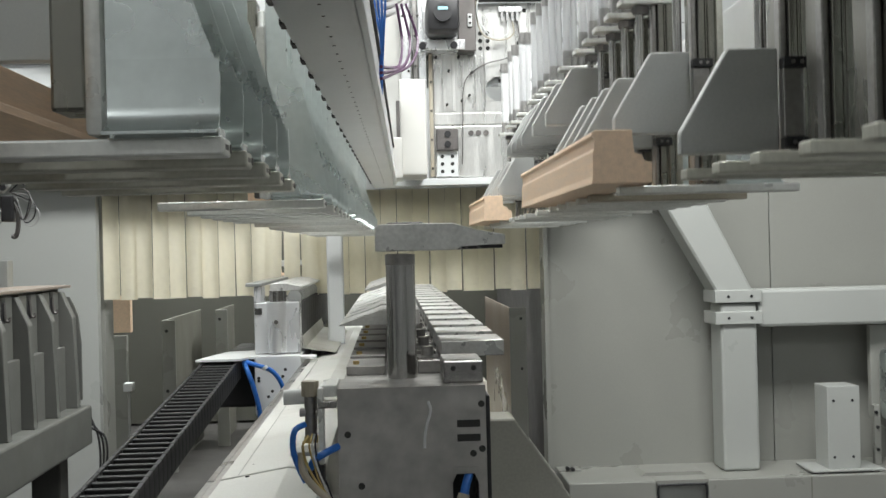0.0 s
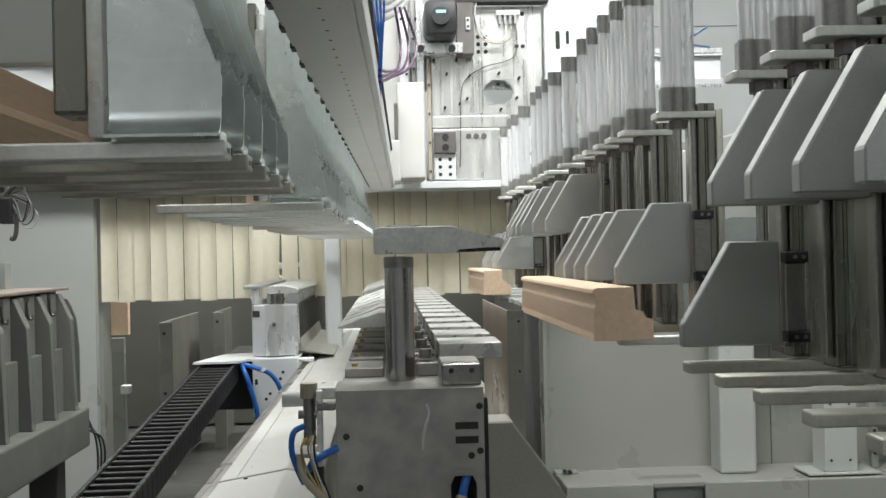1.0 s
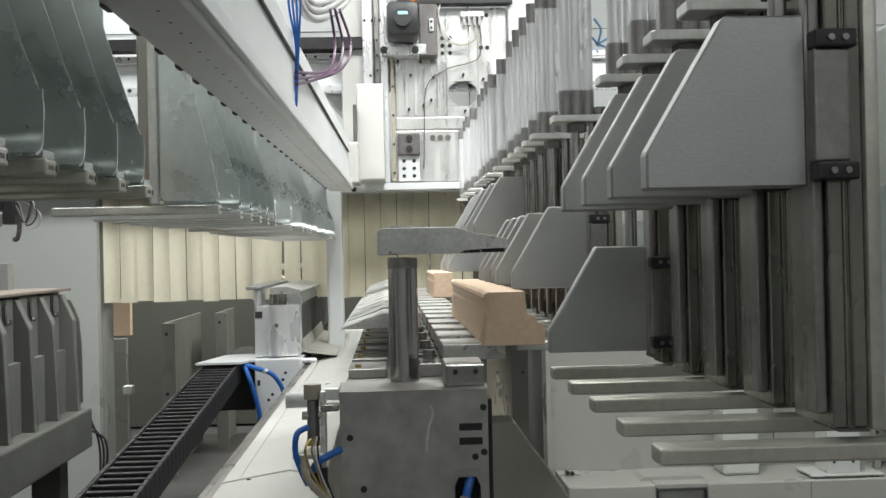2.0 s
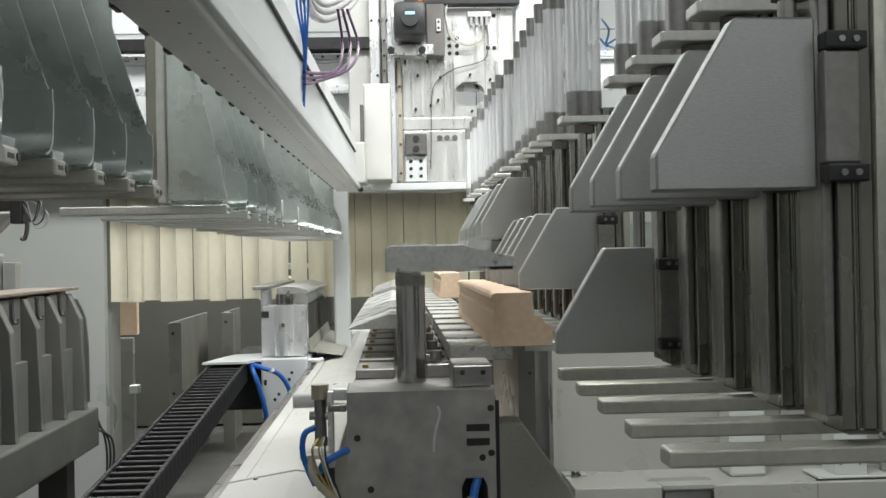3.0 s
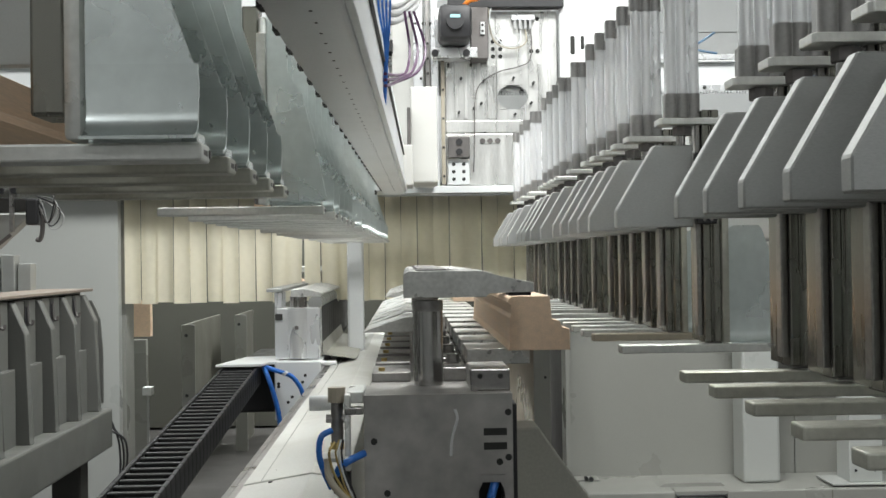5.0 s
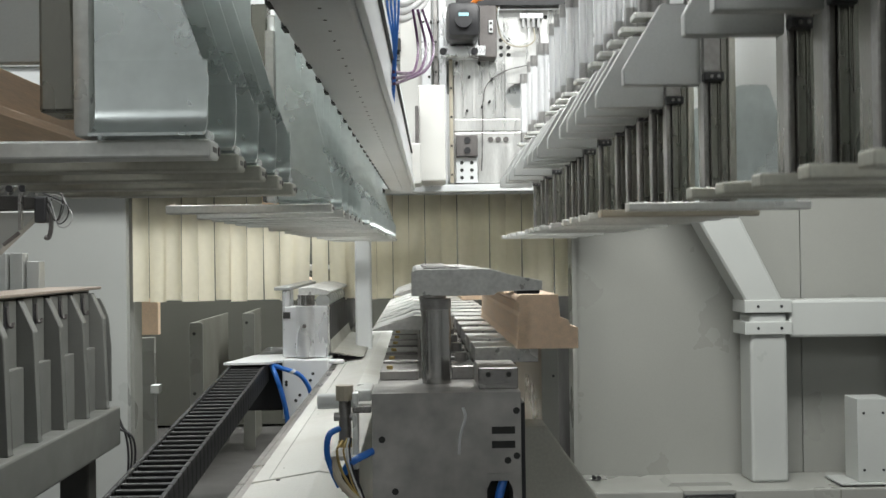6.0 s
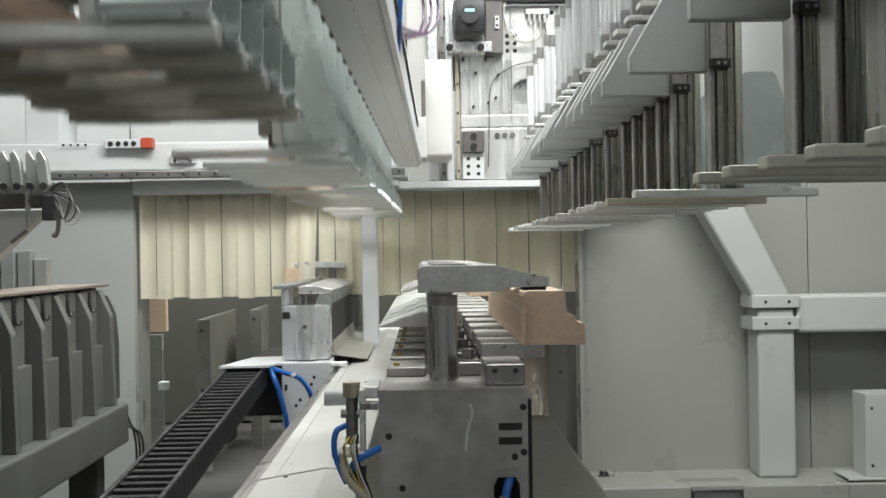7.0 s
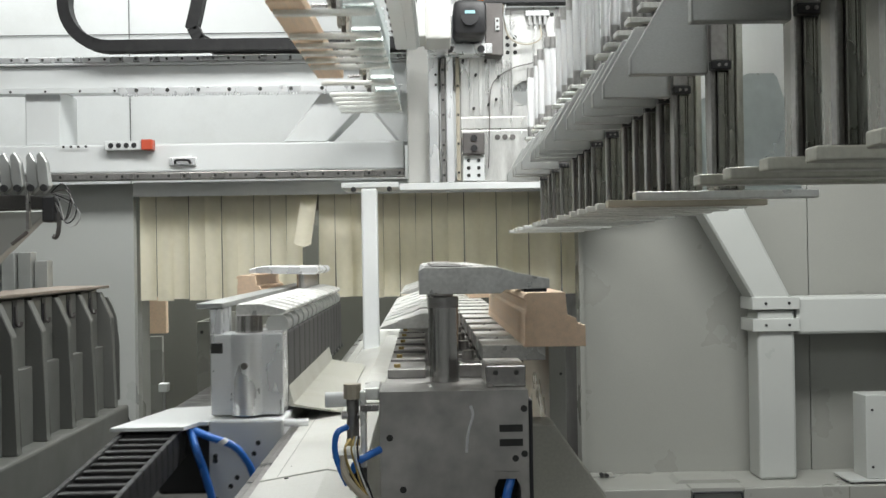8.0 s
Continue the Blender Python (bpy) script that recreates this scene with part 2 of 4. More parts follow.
LEFT_Z = [(0, 0), (6.6, 0), (6.7, 0.004), (6.8, 0.018), (6.9, 0.045), (7.0, 0.087), (7.1, 0.145), (7.2, 0.203), (7.3, 0.258), (7.4, 0.308), (7.5, 0.355), (7.6, 0.402), (7.7, 0.447), (7.8, 0.49), (7.9, 0.531), (8.0, 0.569)]
CAR_Y = [(0, 0), (6.7, 0), (6.8, -0.03), (6.9, -0.115), (7.0, -0.24), (7.25, -0.59), (7.5, -0.95), (7.75, -1.29), (8.0, -1.61)]
LEFT_YS = [0.845, 0.965, 1.088, 1.21, 1.333, 1.84, 2.08, 2.22, 2.35, 2.48, 2.62, 2.98, 3.30, 3.45, 3.58, 3.71, 3.84, 4.20, 4.50, 4.63, 4.76, 4.89, 5.01]
RIGHT_YS = [0.831, 0.968, 1.105, 1.242, 1.38, 1.79, 2.06, 2.19, 2.32, 2.45, 2.58, 2.82, 3.06, 3.19, 3.32, 3.45, 3.77, 4.00, 4.13, 4.40]
RIGHT_SLOTS = list(range(len(RIGHT_YS)))


def discs(bm, spots, r, y, depth=0.002, seg=10):
    """Small round heads or holes on a face that looks towards -y."""
    for x, z in spots:
        rod_between(bm, (x, y - depth, z), (x, y + 0.004, z), r, seg)
    return bm


# ---------- enclosure behind ----------
structure("wall_left", box(fresh(), -4.2, -1.219, 4.73, 4.78, -1.0, 0.322), LIGHTPANEL, "smooth light grey painted enclosure panel", size=FAR)
structure("jamb", box(fresh(), -1.25, -1.215, 4.83, 4.97, -1.0, 0.312), PANEL, "grey painted steel door jamb", "jamb", size=FAR)
structure("back_wall", box(fresh(), -4.2, 3.6, 5.45, 5.5, 0.34, 3.2), WHITE, "white painted enclosure back panel", size=FAR)
bm = fresh()
for x in (-3.2, -1.41, 0.4):
    box(bm, x - 0.0015, x + 0.0015, 5.446, 5.449, 0.34, 3.2)
box(bm, -4.2, 3.6, 5.446, 5.449, 1.09, 1.0925)
structure("panel_joint", bm, DARK, "thin dark joints between white wall panels", "joint", size=FAR)
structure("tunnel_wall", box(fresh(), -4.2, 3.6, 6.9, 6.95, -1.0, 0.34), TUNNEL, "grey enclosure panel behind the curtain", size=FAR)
# Added sheet hiding the lit tunnel; its near-black colour stands for shade.
structure("tunnel_side", box(fresh(), 0.648, 0.66, 4.705, 6.9, -1.0, 0.27), CELL, "added near-black sheet standing in for the shaded tunnel gap", size=FAR)
structure("right_panel", box(fresh(), 0.645, 1.57, 4.6, 4.64, -0.915, 0.44), PANEL, "large smooth light grey painted machine panel", size=FAR)
structure("right_panel_edge", box(fresh(), 0.625, 0.643, 4.58, 4.7, -0.9, 0.44), PANEL, "folded edge of the grey machine panel", size=FAR)
structure("side_panel", box(fresh(), 1.574, 4.4, 4.6, 4.64, -0.915, 0.44), PANEL, "smooth light grey painted machine panel", size=FAR)
rb = thing("machine_base", 1.8, 4.3, -1.0, "light grey painted welded machine base", "machine base", kind="structure", size=FAR)
bm = fresh()
box(bm, 0.66, 0.998, 4.27, 4.6, -1.012, -0.90, 0.006)
box(bm, 1.197, 4.4, 4.27, 4.6, -1.012, -0.90, 0.006)
box(bm, 0.998, 1.197, 4.27, 4.6, -0.912, -0.90)
box(bm, 0.998, 1.197, 4.31, 4.6, -1.012, -0.912)
part("frame", bm, PANEL, rb)
for x in (1.60, 2.02):
    part("weld_seam", box(fresh(), x, x + 0.004, 4.2688, 4.27, -1.0, -0.905), GUARD, rb)
part("raised_plate", prism(fresh(), [(0.955, -0.9), (1.215, -0.9), (1.195, -0.886), (0.975, -0.886)], "y", 4.36, 4.5), PANEL, rb)
part("opening_trim", tube(fresh(), [(1.004, 4.268, -1.0), (1.003, 4.268, -0.935), (1.008, 4.268, -0.921), (1.02, 4.268, -0.917), (1.175, 4.268, -0.917), (1.187, 4.268, -0.921), (1.192, 4.268, -0.935), (1.191, 4.268, -1.0)], 0.0042, 8), BLACK, rb, "black rubber edge trim")
part("opening", box(fresh(), 1.0, 1.195, 4.30, 4.309, -1.01, -0.914), LIGHTPANEL, rb, "pale inner plate")
part("foot_plate", box(fresh(), 0.655, 0.745, 4.5, 4.58, -0.905, -0.893, 0.002), PANEL, rb)
tagged(part("bolt", discs(fresh(), [(0.69, -0.885), (0.71, -0.888)], 0.008, 4.5, 0.02), BLACK, rb), kind="stuff")

fr = thing("tube_frame", 1.37, 4.47, -0.9, "pale grey square tube frame with bolted collars", "machine frame", size=FAR)
part("upright", box(fresh(), 1.30, 1.447, 4.4, 4.55, -0.9, -0.235, 0.012), LIGHTPANEL, fr)
bm = prism(fresh(), [(1.30, -0.215), (1.447, -0.215), (1.06, 0.56), (0.895, 0.56), (0.895, 0.5)], "y", 4.4, 4.55, 0.008)
part("diagonal", bm, LIGHTPANEL, fr)
part("cross_tube", box(fresh(), 1.455, 4.2, 4.4, 4.55, -0.332, -0.183, 0.012), LIGHTPANEL, fr)
for z0, z1 in ((-0.232, -0.182), (-0.318, -0.267)):
    col = part("collar", box(fresh(), 1.277, 1.464, 4.388, 4.56, z0, z1, 0.003), LIGHTPANEL, fr)
    part("bolt", discs(fresh(), [(1.33, (z0 + z1) / 2), (1.422, (z0 + z1) / 2)], 0.006, 4.388), BLACK, col)
st = thing("stub_post", 1.72, 4.3, -0.9, "short grey steel stub post on a foot plate", "post", size=FAR)
part("post", box(fresh(), 1.685, 1.815, 4.31, 4.44, -0.885, -0.564, 0.003), LIGHTPANEL, st)
part("foot_plate", box(fresh(), 1.61, 1.90, 4.285, 4.46, -0.893, -0.885, 0.002), LIGHTPANEL, st)
for x in (1.63, 1.85):
    part("levelling_pad", box(fresh(), x, x + 0.03, 4.29, 4.45, -0.90, -0.893, 0.001), CAP, st)
tagged(part("bolt", discs(fresh(), [(1.71, -0.62), (1.785, -0.62), (1.71, -0.84), (1.785, -0.84)], 0.0055, 4.31), BLACK, st), kind="stuff")

su = thing("side_drive", 2.100, 4.5, -0.9, "dark steel drive housing with a silver drum", "drive unit", size=FAR)
part("plate", prism(fresh(), [(1.93, -0.72), (1.93, -0.34), (2.5, -0.34), (2.5, -0.88), (2.02, -0.78)], "y", 4.47, 4.5, 0.002), PANEL, su)
part("drum", rod_between(fresh(), (1.972, 4.42, -0.445), (1.972, 4.42, -0.69), 0.02, 20), GALV, su, smooth=True)
part("drum_body", box(fresh(), 1.95, 2.40, 4.38, 4.46, -0.72, -0.43, 0.03), GALV, su, smooth=True)
part("bracket", box(fresh(), 1.928, 1.955, 4.44, 4.47, -0.90, -0.66, 0.003), PANEL, su)
tagged(part("bolt", discs(fresh(), [(1.935, -0.69), (1.94, -0.75), (1.94, -0.84)], 0.007, 4.44, 0.006), BLACK, su), kind="stuff")

# ---------- strip curtain ----------
cu = thing("strip_curtain", -0.3, 4.78, -0.18, "cream vinyl strip curtain hanging across the machine opening", "curtain", size=FAR)
part("header", box(fresh(), -1.215, 0.683, 4.72, 4.86, 0.278, 0.3255, 0.004), WHITE, cu)
part("header_lip", box(fresh(), -1.215, 0.683, 4.715, 4.7185, 0.2645, 0.317, 0.001), WHITE, cu)
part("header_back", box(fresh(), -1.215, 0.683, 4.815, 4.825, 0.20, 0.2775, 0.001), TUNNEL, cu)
STRIPS = []
for i in range(28):
    x = -1.205 + 0.0686 * i
    w = 0.0335
    bow = (0.012, -0.011, 0.014, 0.009)[i % 4]
    poly = [(w * s, bow * (1 - s * s) + t) for t, ss in ((0, (-1, -0.6, -0.2, 0.2, 0.6, 1)), (0.003, (1, 0.6, 0.2, -0.2, -0.6, -1))) for s in ss]
    bm = prism(fresh(), poly, "z", 0.0, -0.451 - 0.004 * math.sin(i * 2.3))
    me = part("strip", bm, PVC, None, smooth=True, size=FAR)
    me.data.transform(Matrix.Translation((0, 0, -D)))
    me.parent = cu
    me.location = Vector((x + 0.034, 4.78 + 0.009 * (i % 2), 0.281)) * FAR - BASE[cu.name]
    me.rotation_euler = (radians(1.2 * math.sin(i * 1.7)), radians(0.35 * math.sin(i * 3.1)), radians(9 * math.sin(i * 2.1)))
    STRIPS.append(me)

# ---------- behind the opening ----------
for x, y0, y1, z1 in ((-1.07, 5.3, 6.3, -0.29), (-0.93, 6.0, 6.6, -0.28)):
    g = thing("guard_sheet", x, y0, -1.0, "upright grey sheet metal guard in the tunnel", "guard sheet", "tunnel guards", size=FAR)
    part("sheet", box(fresh(), x, x + 0.012, y0, y1, -1.0, z1, 0.002), GUARD, g)
    part("flange", box(fresh(), x - 0.002, x + 0.06, y0 - 0.012, y0, -1.0, z1, 0.002), PANEL, g)
    part("bolt", discs(fresh(), [(x + 0.02, z1 - 0.05), (x + 0.02, -0.62)], 0.008, y0 - 0.012), BLACK, g)
g = thing("wood_stack", -1.28, 5.6, -1.0, "offcut of timber leaning inside the tunnel", "wood", size=FAR)
part("board", box(fresh(), -1.36, -1.275, 5.55, 5.6, -0.36, -0.18, 0.003), WOOD, g)
part("stand", box(fresh(), -1.36, -1.285, 5.5, 5.54, -1.0, -0.37, 0.003), PANEL, g)
g = thing("sensor_box", -1.265, 5.5, -0.63, "small white sensor box", "sensor", size=FAR)
part("housing", box(fresh(), -1.283, -1.24, 5.4, 5.46, -0.63, -0.59, 0.004), WHITE, g)
part("stalk", rod_between(fresh(), (-1.262, 5.43, -1.0), (-1.262, 5.43, -0.62), 0.006, 8), GREYCABLE, g)

# ---------- gantry bridge ----------
br = thing("gantry_bridge", -1.5, 4.7, 0.32, "white welded steel bridge with linear rails and rack", "machine frame", size=FAR)
part("lower_beam", box(fresh(), -4.0, -0.08, 4.6, 4.8, 0.358, 0.474, 0.008), WHITE, br)
part("upper_beam", box(fresh(), -4.0, 1.4, 4.6, 4.8, 0.70, 0.795, 0.006), WHITE, br)
part("upper_shelf", box(fresh(), -4.0, 1.4, 4.575, 4.8, 0.795, 0.803, 0.002), WHITE, br)
part("upright", box(fresh(), -1.625, -1.481, 4.62, 4.85, 0.474, 0.70, 0.006), WHITE, br)
part("upright", box(fresh(), -3.2, -3.05, 4.62, 4.85, 0.474, 0.70, 0.006), WHITE, br)
bm = prism(fresh(), [(-0.58, 0.474), (-0.40, 0.474), (-0.27, 0.60), (-0.25, 0.70), (-0.40, 0.70)], "y", 4.63, 4.8, 0.006)
part("brace", bm, WHITE, br)
part("brace", prism(fresh(), [(-0.10, 0.474), (-0.06, 0.474), (-0.06, 0.70), (-0.25, 0.70), (-0.25, 0.66)], "y", 4.66, 4.8, 0.006), WHITE, br)
for z0, z1, ya in ((0.327, 0.356, 4.588), (0.806, 0.828, 4.58)):
    rail = part("rail", box(fresh(), -4.0, -0.08 if z0 < 0.5 else 1.4, ya, 4.64, z0, z1, 0.003), STEEL if z0 < 0.5 else ALU, br, "bright linear rail")
    tagged(part("rail_bolt", discs(fresh(), [(-0.1 - 0.0625 * i, (z0 + z1) / 2) for i in range(60)], 0.0055, ya), DARK, rail), kind="stuff")
rack = part("rack", box(fresh(), -1.23, 1.4, 4.575, 4.6, 0.676, 0.7, 0.001), ALU, br, "toothed steel rack")
bm = fresh()
for i in range(210):
    x = -1.22 + 0.0125 * i
    prism(bm, [(x - 0.0055, 0.678), (x + 0.0055, 0.678), (x + 0.0025, 0.667), (x - 0.0025, 0.667)], "y", 4.576, 4.598)
tagged(part("rack_teeth", bm, ALU, rack), kind="stuff")
tagged(part("rack_bolt", discs(fresh(), [(-1.16 + 0.125 * i, 0.689) for i in range(20)], 0.008, 4.575), DARK, rack), kind="stuff")
part("strip_left", box(fresh(), -4.0, -1.235, 4.585, 4.6, 0.682, 0.7, 0.001), WHITE, br)
tagged(part("strip_bolt", discs(fresh(), [(-1.25 - 0.14 * i, 0.69) for i in range(16)] + [(-1.46 + 0.03 * i, 0.465) for i in range(4)], 0.005, 4.585), DARK, br), kind="stuff")
sb = thing("switch_box", -1.2, 4.57, 0.45, "white button box with four holes and red end", "switch box", size=FAR)
part("housing", box(fresh(), -1.288, -1.14, 4.56, 4.6, 0.447, 0.484, 0.003), WHITE, sb)
part("red_end", box(fresh(), -1.139, -1.093, 4.55, 4.6, 0.446, 0.488, 0.004), RED, sb, "red plastic end block")
part("button", discs(fresh(), [(-1.262 + 0.031 * i, 0.465) for i in range(4)], 0.0105, 4.56, 0.003, 14), BLACK, sb)
hd = thing("recessed_latch", -0.98, 4.58, 0.38, "bright recessed latch with a black grip", "latch", size=FAR)
part("plate", box(fresh(), -1.032, -0.926, 4.585, 4.6, 0.384, 0.416, 0.002), ALU, hd)
part("grip", tube(fresh(), [(-1.01, 4.585, 0.392), (-1.005, 4.57, 0.402), (-0.98, 4.565, 0.404), (-0.953, 4.57, 0.402), (-0.948, 4.585, 0.392)], 0.005, 8), BLACK, hd)


def link_run(pts, pitch):
    """Points evenly spaced along a polyline."""
    out, left = [], 0.0
    for a, b in zip(pts, pts[1:]):
        a, b = Vector(a), Vector(b)
        n = (b - a).length
        while left < n:
            out.append((a + (b - a) * (left / n), (b - a).normalized()))
            left += pitch
        left -= n
    return out


def arc(cx, cz, r, a0, a1, n=10):
    return [(cx + r * math.cos(radians(a0 + (a1 - a0) * i / n)), 4.52, cz + r * math.sin(radians(a0 + (a1 - a0) * i / n))) for i in range(n + 1)]


for cx, xend, row in ((-1.25, -0.05, 0), (-0.78, -0.05, 1)):
    ec = thing("bridge_energy_chain", cx, 4.52, 0.83, "black plastic energy chain looping over the bridge", "energy chain", "bridge chains", size=FAR)
    pts = [(cx + 0.35, 4.52, 1.42)] + arc(cx, 1.03, 0.175, 150, 270, 12) + [(xend, 4.52, 0.855)]
    pts[0] = (cx - 0.175, 4.52, 1.5)
    if row:
        pts = [(cx - 0.02, 4.56, 1.5), (cx - 0.13, 4.56, 1.0), (cx - 0.145, 4.56, 0.94), (cx - 0.12, 4.56, 0.89), (cx - 0.06, 4.56, 0.855), (xend, 4.56, 0.855)]
    for p, d in link_run(pts, 0.026):
        bm = fresh()
        box(bm, -0.015, 0.015, -0.035, 0.035, -0.0235, 0.0235, 0.0015)
        bm.transform(Matrix.Translation(p) @ d.to_track_quat("X", "Z").to_matrix().to_4x4())
        part("link", bm, CHAIN, ec)

po = thing("support_post", -0.21, 4.33, -0.42, "slim white square steel post with bolted head plate", "post", size=FAR)
part("column", box(fresh(), -0.244, -0.182, 4.3, 4.36, -0.42, 0.262, 0.008), WHITE, po)
part("head_plate", box(fresh(), -0.318, -0.1, 4.3, 4.58, 0.264, 0.285, 0.003), WHITE, po)
part("foot", box(fresh(), -0.262, -0.164, 4.27, 4.38, -0.435, -0.40, 0.006), WHITE, po)
bm = discs(fresh(), [(-0.272, 0.258), (-0.135, 0.258)], 0.010, 4.31, 0.02)
tagged(part("bolt", bm, BLACK, po), kind="stuff")

# ---------- gantry head ----------
ga = thing("gantry_drive", 0.3, 4.5, 0.28, "machined aluminium gantry head plate with servo drive", "machine head", size=FAR)
bm = fresh()
box(bm, 0.187, 0.395, 4.5, 4.53, 0.294, 0.99, 0.003)
box(bm, 0.52, 0.638, 4.5, 4.53, 0.294, 0.99, 0.003)
box(bm, 0.395, 0.52, 4.5, 4.53, 0.294, 0.597, 0.0)
box(bm, 0.395, 0.52, 4.5, 4.53, 0.696, 0.99, 0.0)
part("plate", bm, PLATE, ga, "bright milled aluminium plate")
bm = fresh()
for sx in (-1, 1):
    prism(bm, [(0.4575 + sx * 0.0626, 0.6465 + s) for s in (-0.05, 0.05)] + [(0.4575 + sx * 0.0626 * math.cos(a), 0.6465 + 0.05 * math.sin(a)) for a in (1.2, 0.9, 0.5, 0.0, -0.5, -0.9, -1.2)], "y", 4.5, 4.53)
part("hole_rim", bm, PLATE, ga)
part("ledge", box(fresh(), 0.187, 0.638, 4.493, 4.4995, 0.505, 0.552, 0.002), PLATE, ga)
part("ledge", box(fresh(), 0.187, 0.52, 4.492, 4.5, 0.296, 0.50, 0.003), PLATE, ga)
for x in (0.225, 0.262, 0.30, 0.355, 0.38, 0.56, 0.6):
    part("rib", box(fresh(), x, x + 0.012, 4.494, 4.4995, 0.56, 0.78, 0.002), PLATE, ga)
part("crossbar", box(fresh(), -0.06, 0.95, 4.46, 4.56, 0.262, 0.29, 0.003), WHITE, ga)
part("top_band", box(fresh(), 0.2, 0.66, 4.44, 4.5, 0.995, 1.06, 0.003), BLACK, ga)
part("column", box(fresh(), -0.027, 0.105, 4.52, 4.75, 0.292, 1.6, 0.006), GREYWHITE, ga)
part("track_rail", box(fresh(), 0.06, 0.10, 4.475, 4.52, 0.292, 1.6, 0.004), ALU, ga, "bright vertical linear rail")
part("slot_rail", box(fresh(), 0.108, 0.128, 4.49, 4.52, 0.292, 1.6, 0.003), STEEL, ga)
part("edge_rail", box(fresh(), 0.13, 0.16, 4.47, 4.52, 0.292, 1.6, 0.003), ALU, ga)
part("belt", box(fresh(), 0.169, 0.184, 4.475, 4.5, 0.298, 0.806, 0.001), TANCABLE, ga, "pale toothed drive belt")
tagged(part("hole", discs(fresh(), [(0.177, 0.33 + 0.115 * i) for i in range(5)] + [(0.118, 0.32 + 0.06 * i) for i in range(10)], 0.005, 4.474), DARK, ga), kind="stuff")
mot = part("motor", box(fresh(), 0.158, 0.283, 4.24, 4.43, 0.835, 0.968, 0.022), BLACK, ga, "black servo motor", smooth=True)
part("boss", rod_between(fresh(), (0.219, 4.225, 0.90), (0.219, 4.25, 0.90), 0.034, 28), BLACK, mot, smooth=True)
part("label_plate", box(fresh(), 0.20, 0.238, 4.222, 4.226, 0.909, 0.921), TEAL, mot, "small blank teal label")
for x in (0.145, 0.268):
    part("stop_screw", discs(fresh(), [(x, 0.805)], 0.014, 4.40, 0.02), BLACK, mot)
part("mount", box(fresh(), 0.137, 0.312, 4.40, 4.5, 0.79, 0.83, 0.003), ALU, ga)
part("mount_plate", box(fresh(), 0.148, 0.295, 4.43, 4.45, 0.815, 0.99, 0.003), ALU, ga)
part("gear_block", box(fresh(), 0.286, 0.357, 4.41, 4.5, 0.785, 0.99, 0.004), CAP, ga, "dark grey gear block")
tm = part("terminal", box(fresh(), 0.325, 0.342, 4.40, 4.42, 0.88, 0.93, 0.002), WHITE, ga)
part("terminal_hole", discs(fresh(), [(0.3335, 0.893), (0.3335, 0.917)], 0.005, 4.40), DARK, tm)
gb = part("stop_block", box(fresh(), 0.194, 0.28, 4.46, 4.5, 0.402, 0.487, 0.003), CAP, ga, "grey stop block with two screws")
part("screw", discs(fresh(), [(0.238, 0.425), (0.238, 0.465)], 0.013, 4.46, 0.006, 14), BLACK, gb)
lp = part("hole_plate", box(fresh(), 0.194, 0.279, 4.482, 4.5, 0.298, 0.398, 0.002), WHITE, ga)
tagged(part("hole", discs(fresh(), [(x, z) for x in (0.216, 0.256) for z in (0.318, 0.348, 0.378)], 0.0075, 4.482), DARK, lp), kind="stuff")
tagged(part("bolt", discs(fresh(), [(0.333, 0.47), (0.363, 0.47), (0.394, 0.47)], 0.011, 4.492, 0.006, 14), CAP, ga), kind="stuff")
random.seed(4)
tagged(part("hole", discs(fresh(), [(0.38, 0.84), (0.41, 0.84), (0.38, 0.81), (0.41, 0.81), (0.38, 0.87), (0.41, 0.87), (0.53, 0.96), (0.56, 0.96), (0.535, 0.83), (0.56, 0.83)], 0.0085, 4.5, 0.003), DARK, ga), kind="stuff")
tagged(part("hole", discs(fresh(), [(0.2, 0.775), (0.29, 0.775), (0.34, 0.71), (0.24, 0.585), (0.30, 0.60), (0.46, 0.72), (0.465, 0.575), (0.53, 0.62), (0.54, 0.7), (0.33, 0.62), (0.25, 0.72), (0.09, 0.72), (0.09, 0.68), (0.1, 0.94), (0.13, 0.94), (0.07, 0.94)], 0.005, 4.5, 0.032), DARK, ga), kind="stuff")
part("connector", box(fresh(), 0.453, 0.548, 4.47, 4.5, 0.95, 0.972, 0.003), ALU, ga, "grey cable distributor block")
for i in range(4):
    x = 0.468 + 0.0205 * i
    part("plug", box(fresh(), x - 0.005, x + 0.005, 4.47, 4.49, 0.915, 0.95, 0.001), GREYCABLE, ga)
part("signal_cable", tube(fresh(), [(0.53, 4.48, 0.915), (0.535, 4.48, 0.86), (0.525, 4.48, 0.79), (0.48, 4.48, 0.765), (0.40, 4.48, 0.745), (0.33, 4.47, 0.70), (0.305, 4.46, 0.64), (0.30, 4.45, 0.52), (0.296, 4.45, 0.40), (0.294, 4.47, 0.345)], 0.0021, 8), CAP, ga)
part("signal_cable", tube(fresh(), [(0.51, 4.48, 0.915), (0.51, 4.47, 0.86), (0.46, 4.46, 0.835), (0.40, 4.46, 0.85), (0.37, 4.46, 0.90), (0.36, 4.45, 1.02)], 0.003, 8), TANCABLE, ga)
part("signal_cable", tube(fresh(), [(0.49, 4.48, 0.915), (0.485, 4.47, 0.86), (0.43, 4.46, 0.845), (0.385, 4.45, 0.89), (0.365, 4.45, 0.95), (0.38, 4.45, 1.03)], 0.003, 8), WHITE, ga)
part("motor_cable", tube(fresh(), [(0.25, 4.3, 0.96), (0.275, 4.28, 0.985), (0.31, 4.3, 1.0), (0.36, 4.36, 1.06)], 0.010, 10), ORANGE, ga)
